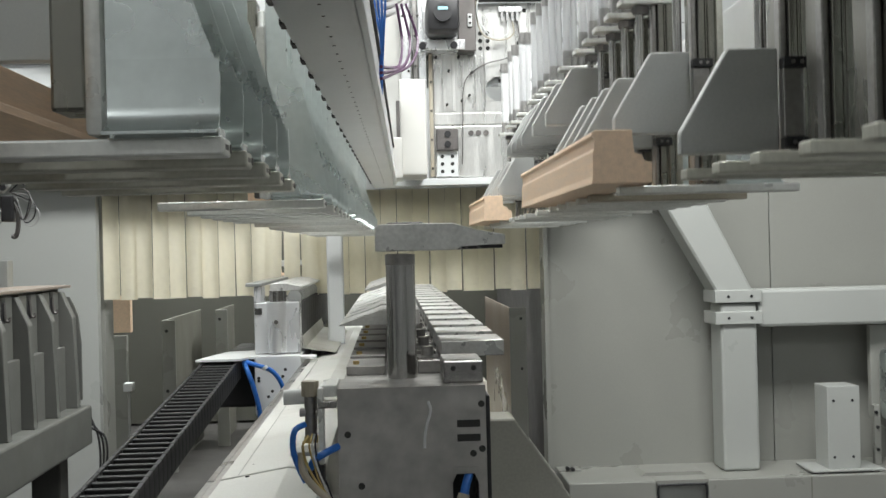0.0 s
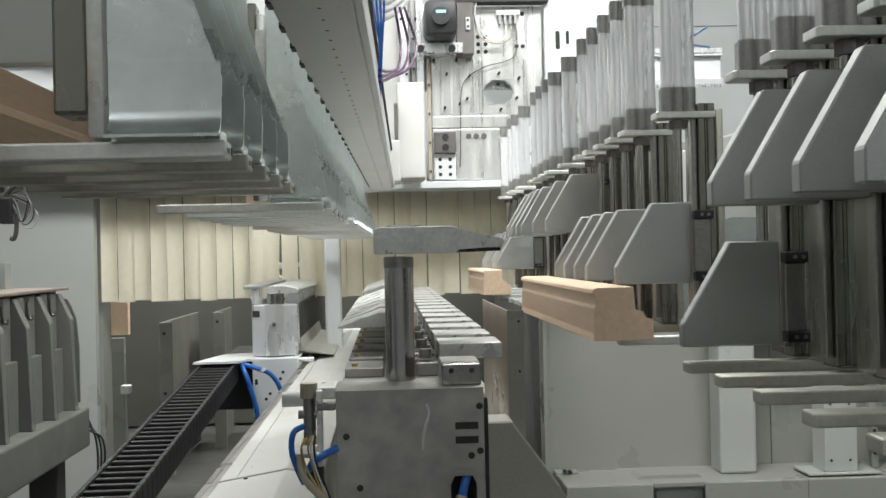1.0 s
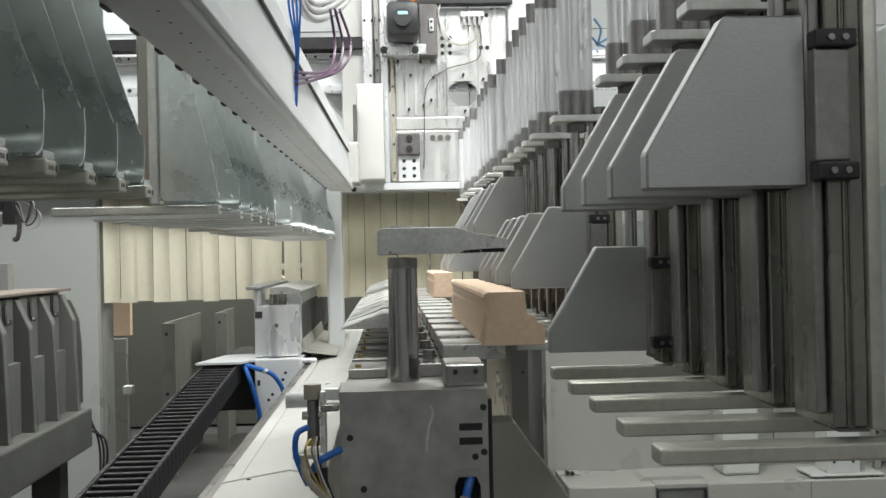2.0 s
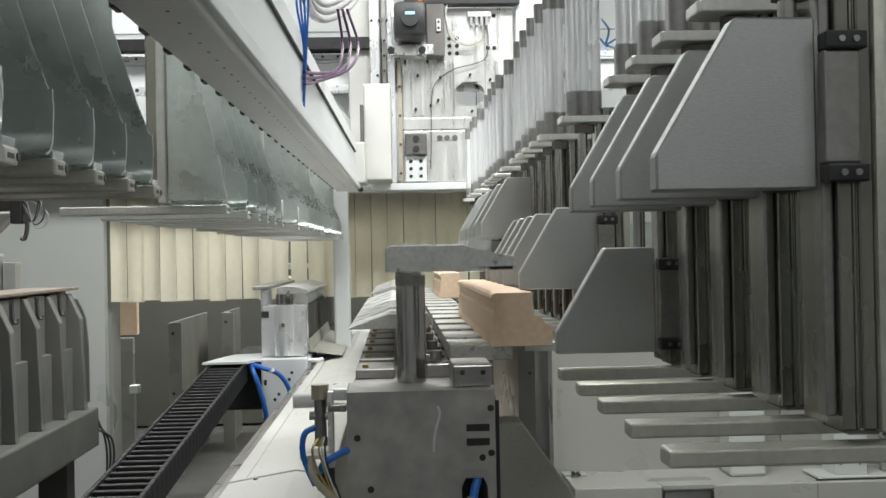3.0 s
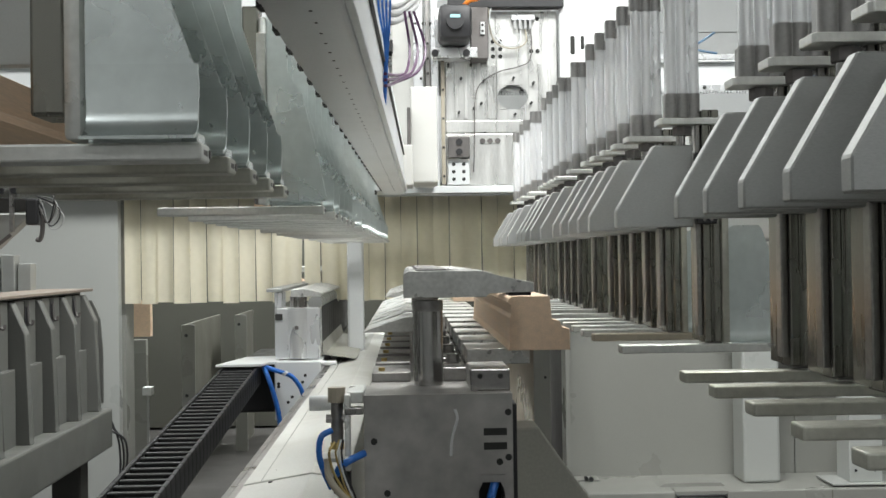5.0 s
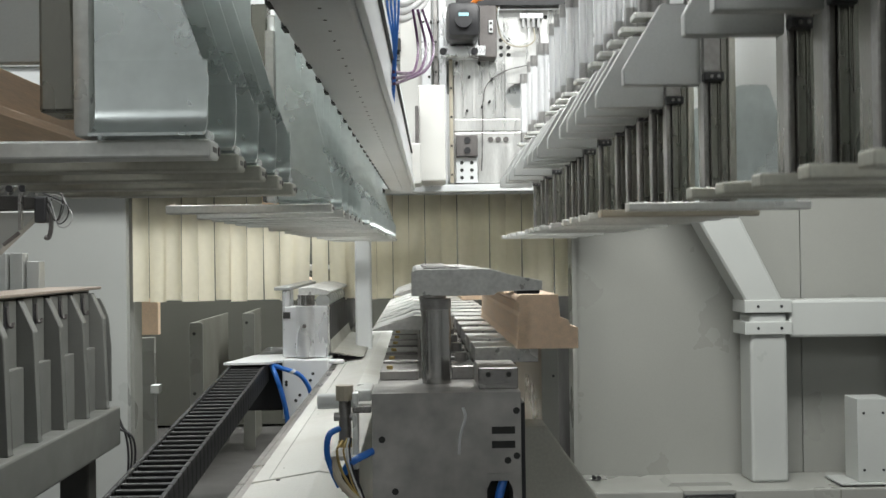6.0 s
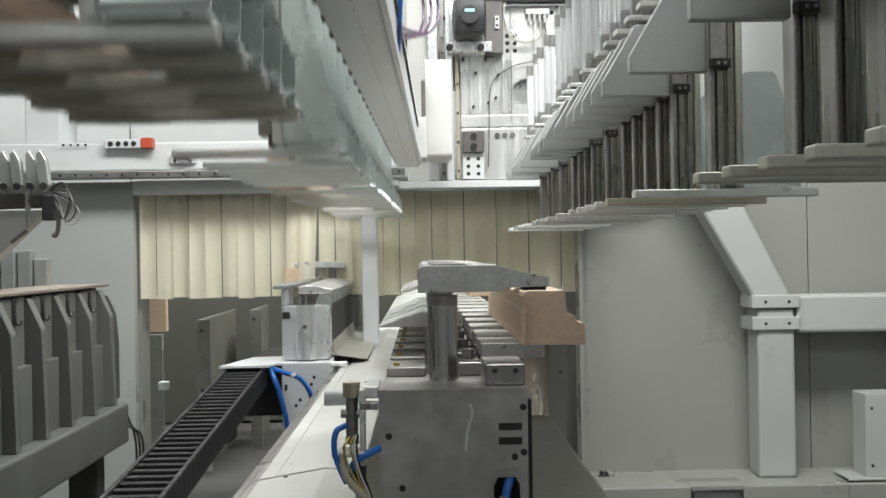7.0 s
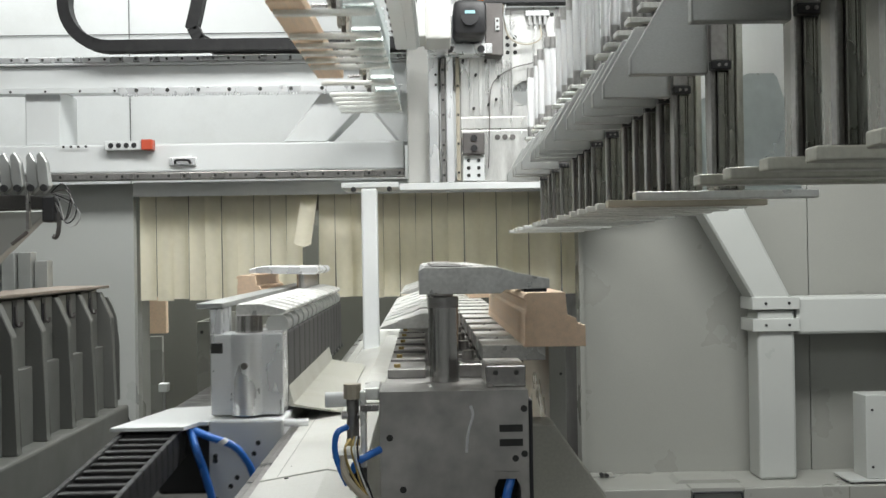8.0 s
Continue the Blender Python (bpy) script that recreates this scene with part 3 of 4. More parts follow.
part("right_column", box(fresh(), 0.645, 0.95, 4.47, 4.75, 0.292, 1.6, 0.006), WHITE, ga)
bm = fresh()
box(bm, 0.688, 0.707, 4.466, 4.48, 0.81, 0.885, 0.006)
box(bm, 0.73, 0.745, 4.466, 4.48, 0.83, 0.885, 0.006)
part("slot", bm, DARK, ga)

# ---------- left gripper row ----------
lgr = thing("left_gripper_row", -0.1, 1.78, 0.087, "white box beam with a row of galvanised gripper fingers", "gripper row")
part("beam", box(fresh(), -0.124, -0.036, 0.36, 4.55, 0.266, 0.46, 0.005), WHITE, lgr, "white painted box beam")
part("beam_rail", box(fresh(), -0.036, -0.026, 0.36, 4.55, 0.275, 0.30, 0.002), WHITE, lgr)
bm = fresh()
for i in range(66):
    rod_between(bm, (-0.072, 0.42 + 0.06 * i, 0.267), (-0.072, 0.42 + 0.06 * i, 0.2655), 0.0021, 8)
tagged(part("hole", bm, DARK, lgr), kind="stuff")
bm = fresh()
for i in range(32):
    box(bm, -0.126, -0.120, 0.42 + 0.125 * i, 0.45 + 0.125 * i, 0.2645, 0.272, 0.001)
tagged(part("slot", bm, DARK, lgr), kind="stuff")
first = None
meshes = {}
for n, y in enumerate(LEFT_YS):
    if n == 0:
        f = part("finger", box(fresh(), -0.390, -0.119, y, y + 0.032, 0.076, 0.090, 0.002), BAR, lgr)
        g = part("gusset", prism(fresh(), [(-0.207, 0.124), (-0.122, 0.124), (-0.122, 0.138), (-0.126, 0.15), (-0.142, 0.195), (-0.168, 0.28), (-0.168, 0.43), (-0.207, 0.43)], "y", y + 0.0072, y + 0.0102), GALV, lgr, "galvanised sheet gusset")
        bend = [(y + 0.007 - 0.020 * (1 - math.cos(a)), 0.114 - 0.020 * math.sin(a)) for a in [math.pi / 2 * k / 6 for k in range(7)]]
        back = [(y + 0.0095 - 0.0225 * (1 - math.cos(a)), 0.114 - 0.0225 * math.sin(a)) for a in [math.pi / 2 * k / 6 for k in range(6, -1, -1)]]
        part("gusset_bend", prism(fresh(), [(y + 0.007, 0.150)] + bend + back + [(y + 0.0095, 0.150)], "x", -0.2065, -0.1225), GALV, g, "rounded bend of the galvanised sheet", smooth=True)
        bm = fresh()
        box(bm, -0.207, -0.124, y + 0.0105, y + 0.04, 0.0905, 0.0985, 0.001)
        e = part("gusset_foot", bm, GALV, lgr)
        h = part("upright_edge", box(fresh(), -0.222, -0.208, y, y + 0.03, 0.092, 0.40, 0.005), BAR, lgr, smooth=True)
        p = part("guide_post", box(fresh(), -0.250, -0.223, y + 0.01, y + 0.055, 0.112, 0.42, 0.003), EXTRUSION, lgr)
        s = part("end_screw", rod_between(fresh(), (-0.122, y + 0.03, 0.083), (-0.1180, y + 0.03, 0.083), 0.0035, 10), CAP, lgr)
        o = part("shim", box(fresh(), -0.1195, -0.1187, y + 0.008, y + 0.022, 0.081, 0.085, 0.0), CAP, lgr)
        first = (f, g, e, h, p, s, o)
    else:
        for ob in first:
            c = ob.copy()
            scene.collection.objects.link(c)
            c.location = (0, y - LEFT_YS[0], 0)
            # Fingers 1 to 4 carry their shade as the darker olive colour.
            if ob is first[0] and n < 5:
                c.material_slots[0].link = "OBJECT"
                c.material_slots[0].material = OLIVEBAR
            for kid in ob.children:
                k = kid.copy()
                scene.collection.objects.link(k)
                k.parent = c
for n, y in enumerate(LEFT_YS[5:]):
    if n == 0:
        pr = part("push_rod", rod_between(fresh(), (-0.225, y + 0.052, 0.108), (-0.126, y + 0.052, 0.108), 0.0055, 12), STEEL, lgr, "thin steel push rod", smooth=True)
        re = part("rod_end", box(fresh(), -0.238, -0.2255, y + 0.040, y + 0.064, 0.096, 0.120, 0.002), CAP, pr)
    else:
        c = pr.copy()
        scene.collection.objects.link(c)
        c.location = (0, y - LEFT_YS[5], 0)
        k = re.copy()
        scene.collection.objects.link(k)
        k.parent = c
part("rear_cover", box(fresh(), -0.62, -0.255, 1.36, 1.38, 0.240, 0.62, 0.002), LIGHTPANEL, lgr, "plain grey cover sheet")
# wide sheet between the two groups, and the head with its cover
part("gap_sheet", prism(fresh(), [(-0.200, 0.095), (-0.108, 0.095), (-0.118, 0.15), (-0.145, 0.262), (-0.168, 0.30), (-0.168, 0.43), (-0.20, 0.43)], "y", 1.78, 1.784), GALV, lgr)
part("gap_edge", box(fresh(), -0.215, -0.201, 1.77, 1.80, 0.09, 0.36, 0.002), BAR, lgr)
for y in (2.70, 3.07, 4.28):
    cc = part("cross_cylinder", rod_between(fresh(), (-0.24, y + 0.02, 0.122), (-0.13, y + 0.02, 0.122), 0.020, 18), CYL, lgr, smooth=True)
    part("cylinder_cap", box(fresh(), -0.252, -0.238, y - 0.004, y + 0.044, 0.098, 0.146, 0.003), BAR, cc)
    part("piston_rod", rod_between(fresh(), (-0.30, y + 0.02, 0.122), (-0.25, y + 0.02, 0.122), 0.006, 12), ROD, cc, smooth=True)
part("head_slide", box(fresh(), 0.0, 0.09, 4.8, 5.05, 0.32, 0.62, 0.004), ALU, lgr)
part("head_cover", box(fresh(), -0.01, 0.10, 4.55, 4.8, 0.31, 0.70, 0.006), GREYWHITE, lgr, "plain white sheet metal cover")
part("head_latch", box(fresh(), -0.022, -0.008, 4.5, 4.58, 0.40, 0.61, 0.003), CAP, lgr)
part("head_arm", box(fresh(), -0.09, 0.0, 4.40, 4.62, 0.29, 0.45, 0.005), GREYWHITE, lgr)
for k in range(3):
    part("corrugated_hose", tube(fresh(), [(-0.06, 2.5, 0.615 + 0.022 * k), (-0.05, 2.75, 0.595 + 0.02 * k), (-0.02, 2.95, 0.63 + 0.02 * k), (0.03, 3.15, 0.72 + 0.02 * k), (0.05, 3.35, 0.86)], 0.011, 12), GREYCABLE, lgr)
    part("violet_cable", tube(fresh(), [(0.0 + 0.012 * k, 2.9, 0.64), (0.012 + 0.02 * k, 2.88, 0.54), (0.005 + 0.014 * k, 2.75, 0.46), (-0.015, 2.5, 0.41 - 0.008 * k), (-0.03, 2.27, 0.375 - 0.012 * k)], 0.0036, 8), PURPLE, lgr)
for k in range(4):
    part("blue_cable", tube(fresh(), [(-0.036 + 0.005 * k, 2.25, 0.62), (-0.042 + 0.008 * k, 2.26, 0.52), (-0.030 + 0.002 * k, 2.27, 0.43), (-0.033, 2.28, 0.36 - 0.022 * k)], 0.0024, 8), BLUE, lgr)
part("cable_strip", box(fresh(), -0.036, -0.03, 0.6, 4.3, 0.40, 0.405, 0.0), DARK, lgr)

# ---------- right gripper row ----------
rgr = thing("right_gripper_row", 0.5, 2.5, 0.088, "row of pneumatic clamping grippers on dark extrusions", "gripper row")
part("beam", box(fresh(), 0.66, 0.75, 0.36, 4.95, 0.266, 0.46, 0.005), WHITE, rgr)
part("beam_slide", box(fresh(), 0.66, 0.86, 4.95, 5.05, 0.25, 0.50, 0.005), PANEL, rgr)


def extrusion_section(x0, x1, y0, y1):
    """A slotted aluminium section seen end on."""
    w, s = x1 - x0, 0.004
    xs = [x0, x0 + w * 0.40, x0 + w * 0.43, x0 + w * 0.57, x0 + w * 0.60, x1]
    ys = [y0, y0, y0 + s, y0 + s, y0, y0]
    return list(zip(xs, ys)) + [(x1, y1), (x0, y1)]


def gripper_station(y):
    """Finger, post and cylinder that stand still on the row; the jaw that slides is built apart."""
    made = []
    made.append(part("finger", box(fresh(), 0.365, 0.66, y, y + 0.032, 0.084, 0.0975, 0.002), BAR, rgr))
    made.append(part("guide_post", prism(fresh(), extrusion_section(0.5025, 0.530, y + 0.012, y + 0.095), "z", 0.10, 0.475, 0.0012), EXTRUSION, rgr))
    made.append(part("guide_rail", box(fresh(), 0.493, 0.502, y + 0.02, y + 0.04, 0.11, 0.47, 0.002), STEEL, rgr))
    made.append(part("post_foot", box(fresh(), 0.505, 0.528, y + 0.006, y + 0.06, 0.098, 0.10, 0.0), CAP, rgr))
    made.append(part("edge_strip", box(fresh(), 0.531, 0.5425, y + 0.008, y + 0.06, 0.0985, 0.465, 0.0025), OLIVEBAR, rgr, smooth=True))
    top = [(0.558 - 0.014 * math.cos(a), 0.274 + 0.014 * math.sin(a)) for a in [math.pi / 2 * k / 5 for k in range(6)]]
    made.append(part("gusset", prism(fresh(), [(0.544, 0.125), (0.637, 0.125), (0.637, 0.170), (0.633, 0.186), (0.603, 0.281), (0.597, 0.288)] + top[::-1], "y", y + 0.0272, y + 0.0302), GALV, rgr, "galvanised sheet gusset"))
    bend = [(y + 0.027 - 0.018 * (1 - math.cos(a)), 0.118 - 0.018 * math.sin(a)) for a in [math.pi / 2 * k / 6 for k in range(7)]]
    back = [(y + 0.0295 - 0.0205 * (1 - math.cos(a)), 0.118 - 0.0205 * math.sin(a)) for a in [math.pi / 2 * k / 6 for k in range(6, -1, -1)]]
    made.append(part("gusset_bend", prism(fresh(), [(y + 0.027, 0.150)] + bend + back + [(y + 0.0295, 0.150)], "x", 0.5443, 0.6367), GALV, rgr, "rounded bend of the galvanised sheet", smooth=True))
    bm = fresh()
    for dx in (-0.0185, 0.0, 0.0185):
        rod_between(bm, (0.475 + dx, y + 0.03, 0.512), (0.475 + dx, y + 0.03, 0.708), 0.0098, 16)
    box(bm, 0.452, 0.498, y + 0.025, y + 0.05, 0.512, 0.708)
    made.append(part("cylinder", bm, CYL, rgr, "bright aluminium pneumatic cylinder", smooth=True))
    for z0, z1 in ((0.474, 0.513), (0.707, 0.745)):
        bm = fresh()
        for dx in (-0.0185, 0.0, 0.0185):
            rod_between(bm, (0.475 + dx, y + 0.03, z0), (0.475 + dx, y + 0.03, z1), 0.0108, 16)
        box(bm, 0.449, 0.501, y + 0.024, y + 0.054, z0, z1)
        made.append(part("end_cap", bm, CAPGREY, rgr, smooth=True))
    fl = [(0.437, y + 0.006), (0.433, y + 0.012), (0.433, y + 0.048), (0.437, y + 0.054)]
    made.append(part("flange", prism(fresh(), fl + [(0.53, y + 0.054), (0.53, y + 0.006)], "z", 0.461, 0.4715, 0.001), BAR, rgr))
    made.append(part("nut", rod_between(fresh(), (0.475, y + 0.03, 0.445), (0.475, y + 0.03, 0.459), 0.016, 8), CAP, rgr))
    return made


first = gripper_station(RIGHT_YS[0])
y = RIGHT_YS[0]
jaw = part("jaw", prism(fresh(), [(0.362, 0.294), (0.487, 0.294), (0.487, 0.426), (0.424, 0.426), (0.362, 0.322)], "y", y + 0.012, y + 0.034, 0.0018), JAW, rgr, "brushed aluminium clamping jaw")
jaw_parts = [part("rod", rod_between(fresh(), (0.472, y + 0.03, 0.416), (0.472, y + 0.03, 0.62), 0.0075, 14), ROD, jaw, smooth=True),
             part("slide", box(fresh(), 0.4875, 0.515, y - 0.004, y + 0.0112, 0.312, 0.398, 0.002), STEEL, jaw)]
for z0 in (0.298, 0.398):
    jaw_parts.append(part("slide_end", box(fresh(), 0.4875, 0.520, y - 0.008, y + 0.0112, z0, z0 + 0.014, 0.002), BLACK, jaw))
jaw_parts.append(tagged(part("slide_screw", discs(fresh(), [(0.4995, 0.305), (0.5105, 0.305), (0.4995, 0.405), (0.5105, 0.405)], 0.0026, y - 0.008), STEEL, jaw), kind="stuff"))
BAR_TONE = {0: OLIVEBAR, 1: OLIVEBAR, 2: OLIVEBAR, 3: OLIVEBAR, 4: OLIVEBAR, 6: TANCABLE}   # near bars hold their shade in a darker olive colour; bar 6 is tan


def retone(ob, k):
    if k in BAR_TONE:
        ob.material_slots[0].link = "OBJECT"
        ob.material_slots[0].material = BAR_TONE[k]


DROOP = (0.007, 0.007, 0.005, 0.004, 0.002)   # the end bars hang a little lower
HEADS = ("cylinder", "end_cap", "flange", "nut")
retone(first[0], 0)
first[0].location.z -= DROOP[0]
for ob in first:
    if ob.name.split(".")[0] in HEADS:
        ob.location.z -= 0.010
jaw.location.z -= 0.008
JAWS = [(RIGHT_SLOTS[0], jaw, Vector((0, 0, 0)))]
for k, yy in zip(RIGHT_SLOTS[1:], RIGHT_YS[1:]):
    shift = Vector((0, yy - y, 0))
    for ob in first:
        c = ob.copy()
        scene.collection.objects.link(c)
        c.location = shift + (Vector((0, 0, -DROOP[k] if k < 5 else 0)) if ob is first[0] else ob.location)
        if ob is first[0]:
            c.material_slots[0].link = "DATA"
            retone(c, k)
    j = jaw.copy()
    scene.collection.objects.link(j)
    j.location = shift + jaw.location
    for ob in jaw_parts:
        c = ob.copy()
        scene.collection.objects.link(c)
        c.parent = j
    JAWS.append((k, j, shift))
bm = fresh()
for k in range(5):
    a = 0.4 + math.tau * k / 5
    tube(bm, [(0.575, 2.15, 0.64), (0.58 + 0.02 * math.cos(a), 2.13, 0.645 + 0.02 * math.sin(a)), (0.58 + 0.045 * math.cos(a + 0.3), 2.12, 0.65 + 0.035 * math.sin(a))], 0.0022, 6, 4)
part("hose_tuft", bm, PALEBLUE, rgr, "tuft of blue air hoses")


# ---------- wood ----------
def wood_bar(x, y0, y1, z, label):
    w = thing("wood_profile", x, (y0 + y1) / 2, z, label, "wood profile", "window profiles")
    sec = [(0, 0), (0.095, 0), (0.095, 0.032), (0.083, 0.034), (0.08, 0.044), (0.067, 0.047), (0.065, 0.083), (0.008, 0.083), (0.002, 0.080), (0.0, 0.074), (0.006, 0.070), (0.006, 0.055), (0.003, 0.05), (0.003, 0.012)]
    part("profile", prism(fresh(), [(x + a, z + b) for a, b in sec], "y", y0, y1, 0.0008), WOOD, w)
    return w


WOODS = [wood_bar(0.313, 1.72, 2.66, 0.098, "fresh planed softwood window profile held by jaws"),
         wood_bar(0.313, 3.74, 4.45, 0.098, "short softwood window profile held by far jaws")]
LEFT_WOODS = [wood_bar(-0.403, 0.67, 1.5, 0.0905, "softwood window profile lying on gripper fingers"),
              wood_bar(-0.398, 2.9, 4.15, 0.0905, "softwood window profile lying on gripper fingers")]

# ---------- machine bed ----------
bed = thing("machine_bed", 0, 3, -D, "white painted machine bed with sloped cover plates", "machine bed")
part("body", box(fresh(), -0.316, 0.32, 1.45, 6.3, -D, -0.63), BEDPAINT, bed)
for n, (y0, y1) in enumerate(((1.45, 2.058), (2.062, 3.75), (3.755, 6.3))):
    up = 0.002 * (n == 1)
    part("cover", prism(fresh(), [(-0.318, -0.414 + up), (-0.318, -0.407 + up), (-0.195, -0.387 + up), (-0.13, -0.397 + up), (-0.13, -0.404 + up)], "y", y0, y1, 0.001), BEDPAINT, bed)
part("side", prism(fresh(), [(-0.316, -0.63), (-0.13, -0.63), (-0.13, -0.405), (-0.316, -0.415)], "y", 1.46, 6.29), BEDPAINT, bed)
part("seam", prism(fresh(), [(-0.27, -0.4015), (-0.195, -0.3885), (-0.16, -0.3935), (-0.16, -0.398), (-0.195, -0.393), (-0.27, -0.406)], "y", 2.0585, 2.0615), DARK, bed)
part("edge_groove", prism(fresh(), [(-0.2868, -0.4060), (-0.2868, -0.3990), (-0.2854, -0.3988), (-0.2854, -0.4060)], "y", 2.07, 6.2), PANEL, bed)
for x, z, y in ((-0.267, -0.3995, 2.157), (-0.267, -0.3995, 2.045), (-0.267, -0.3995, 2.9), (-0.267, -0.3995, 3.3)):
    part("cover_bolt", rod_between(fresh(), (x, y, z - 0.006), (x, y, z + 0.0025), 0.004, 10), DARK, bed)
part("cover_right", prism(fresh(), [(0.13, -0.62), (0.13, -0.287), (0.204, -0.287), (0.42, -0.60), (0.42, -0.62)], "y", 1.9, 1.99, 0.003), OLIVEPAINT, bed)
part("ledge_right", box(fresh(), 0.105, 0.30, 2.0, 6.3, -0.62, -0.42, 0.003), OLIVEPAINT, bed)
part("rail", box(fresh(), -0.349, -0.334, 1.45, 6.3, -0.445, -0.414, 0.003), STEEL, bed, "dull steel guide rail")
part("rail_lip", box(fresh(), -0.3335, -0.3185, 1.45, 6.3, -0.45, -0.412, 0.001), STEEL, bed)
lw = thing("chain_tray", -0.6, 3, -D, "dark machinery and tray below the energy chain", "chain tray")
part("tray", box(fresh(), -0.76, -0.53, 1.4, 6.2, -0.95, -0.93, 0.003), FRAMEGREY, lw)
bm = fresh()
for i in range(46):
    box(bm, -0.60, -0.535, 2.2 + 0.06 * i, 2.245 + 0.06 * i, -0.80, -0.74, 0.003)
tagged(part("lower_run", bm, CHAIN, lw, "lower run of black energy chain"), kind="stuff")
part("drive_drum", rod_between(fresh(), (-0.50, 3.9, -0.66), (-0.42, 3.9, -0.66), 0.055, 20), BLACK, lw, smooth=True)
part("bracket", box(fresh(), -0.72, -0.53, 3.3, 3.36, -0.76, -0.745, 0.002), WHITE, lw)
part("stand", box(fresh(), -0.70, -0.66, 3.31, 3.35, -0.93, -0.76, 0.002), PANEL, lw)
for y in (1.5, 3.0, 4.5, 6.0):
    part("tray_foot", box(fresh(), -0.72, -0.57, y, y + 0.06, -D, -0.95, 0.003), STATION, lw)

# ---------- near clamp table ----------
cl = thing("clamp_table", 0.03, 1.5, -0.62, "dark oiled steel clamp block with a row of supports", "clamp table")
bm = fresh()
prism(bm, [(-0.075, -0.6), (0.0765, -0.6), (0.0765, -0.288), (0.1115, -0.288), (0.1115, -0.6), (0.123, -0.6), (0.123, -0.180), (-0.075, -0.180)], "y", 1.5, 1.62)
part("front_block", bm, BLOCK, cl)
part("port_back", box(fresh(), 0.0765, 0.1115, 1.56, 1.60, -0.6, -0.288), BLACK, cl)
part("port_rim", prism(fresh(), [(0.0765, -0.2885), (0.0765, -0.31), (0.082, -0.298), (0.106, -0.298), (0.1115, -0.31), (0.1115, -0.2885)], "y", 1.5005, 1.52), BLOCK, cl)
part("port_hose", tube(fresh(), [(0.088, 1.50, -0.40), (0.091, 1.50, -0.33), (0.099, 1.51, -0.30), (0.104, 1.53, -0.285)], 0.006, 10), BLUE, cl)
part("port_cable", tube(fresh(), [(0.083, 1.495, -0.40), (0.086, 1.495, -0.345), (0.091, 1.50, -0.325)], 0.008, 10), TANCABLE, cl)
for zt in (-0.226, -0.245):
    part("slot", box(fresh(), 0.084, 0.115, 1.4988, 1.503, zt - 0.0095, zt, 0.0), DARK, cl)
tagged(part("hole", discs(fresh(), [(0.105, -0.271), (0.117, -0.205), (0.117, -0.265), (-0.062, -0.241), (-0.045, -0.31)], 0.0045, 1.5, 0.001, 14), DARK, cl), kind="stuff")
part("rear_block", box(fresh(), -0.073, 0.10, 1.62, 4.9, -0.33, -0.184, 0.003), BLOCK, cl)
part("side_strip", box(fresh(), 0.124, 0.129, 1.505, 1.9, -0.34, -0.195, 0.001), BLACK, cl)
ri = part("riser", box(fresh(), 0.069, 0.123, 1.53, 1.64, -0.18, -0.150, 0.002), STEEL, cl, "bright steel riser with two holes")
tagged(part("hole", discs(fresh(), [(0.082, -0.16), (0.11, -0.16)], 0.0035, 1.53, 0.001, 12), DARK, ri), kind="stuff")
part("scratch", tube(fresh(), [(0.046, 1.4995, -0.20), (0.049, 1.4995, -0.212), (0.044, 1.4995, -0.23), (0.041, 1.4995, -0.245), (0.04, 1.4995, -0.262)], 0.002, 6), ALU, cl, "bright scratch in the steel")
for i in range(16):
    y = 1.757 + 0.2 * i
    if i == 0:
        sup = part("support_bar", box(fresh(), 0.076, 0.175, y, y + 0.125, -0.165, -0.1405, 0.0015), LEVERARM, cl, "milled aluminium support bar")
        leg = part("support_leg", box(fresh(), 0.082, 0.122, y + 0.02, y + 0.11, -0.30, -0.1655, 0.002), STEEL, cl)
        pad = part("support_stop", rod_between(fresh(), (0.055, y + 0.025, -0.185), (0.055, y + 0.025, -0.150), 0.010, 12), STEEL, cl)
    else:
        for ob in (sup, leg, pad):
            c = ob.copy()
            scene.collection.objects.link(c)
            c.location = (0, 0.2 * i, 0)
for i in range(16):
    y = 1.70 + 0.168 * i
    if i == 0:
        lp = part("slide_plate", box(fresh(), -0.070, -0.012, y, y + 0.12, -0.184, -0.170, 0.0015), BLOCK, cl)
        rp = part("slide_plate", box(fresh(), 0.038, 0.072, y, y + 0.10, -0.184, -0.164, 0.0015), STEEL, cl)
        sc = part("plate_screw", rod_between(fresh(), (-0.056, y + 0.03, -0.170), (-0.056, y + 0.03, -0.165), 0.005, 10), BRASS, cl)
    else:
        for ob in (lp, rp, sc):
            c = ob.copy()
            scene.collection.objects.link(c)
            c.location = (0, 0.168 * i, 0)
# clamps: rod and swinging arm; the first five press on the wood
CLAMPS = []


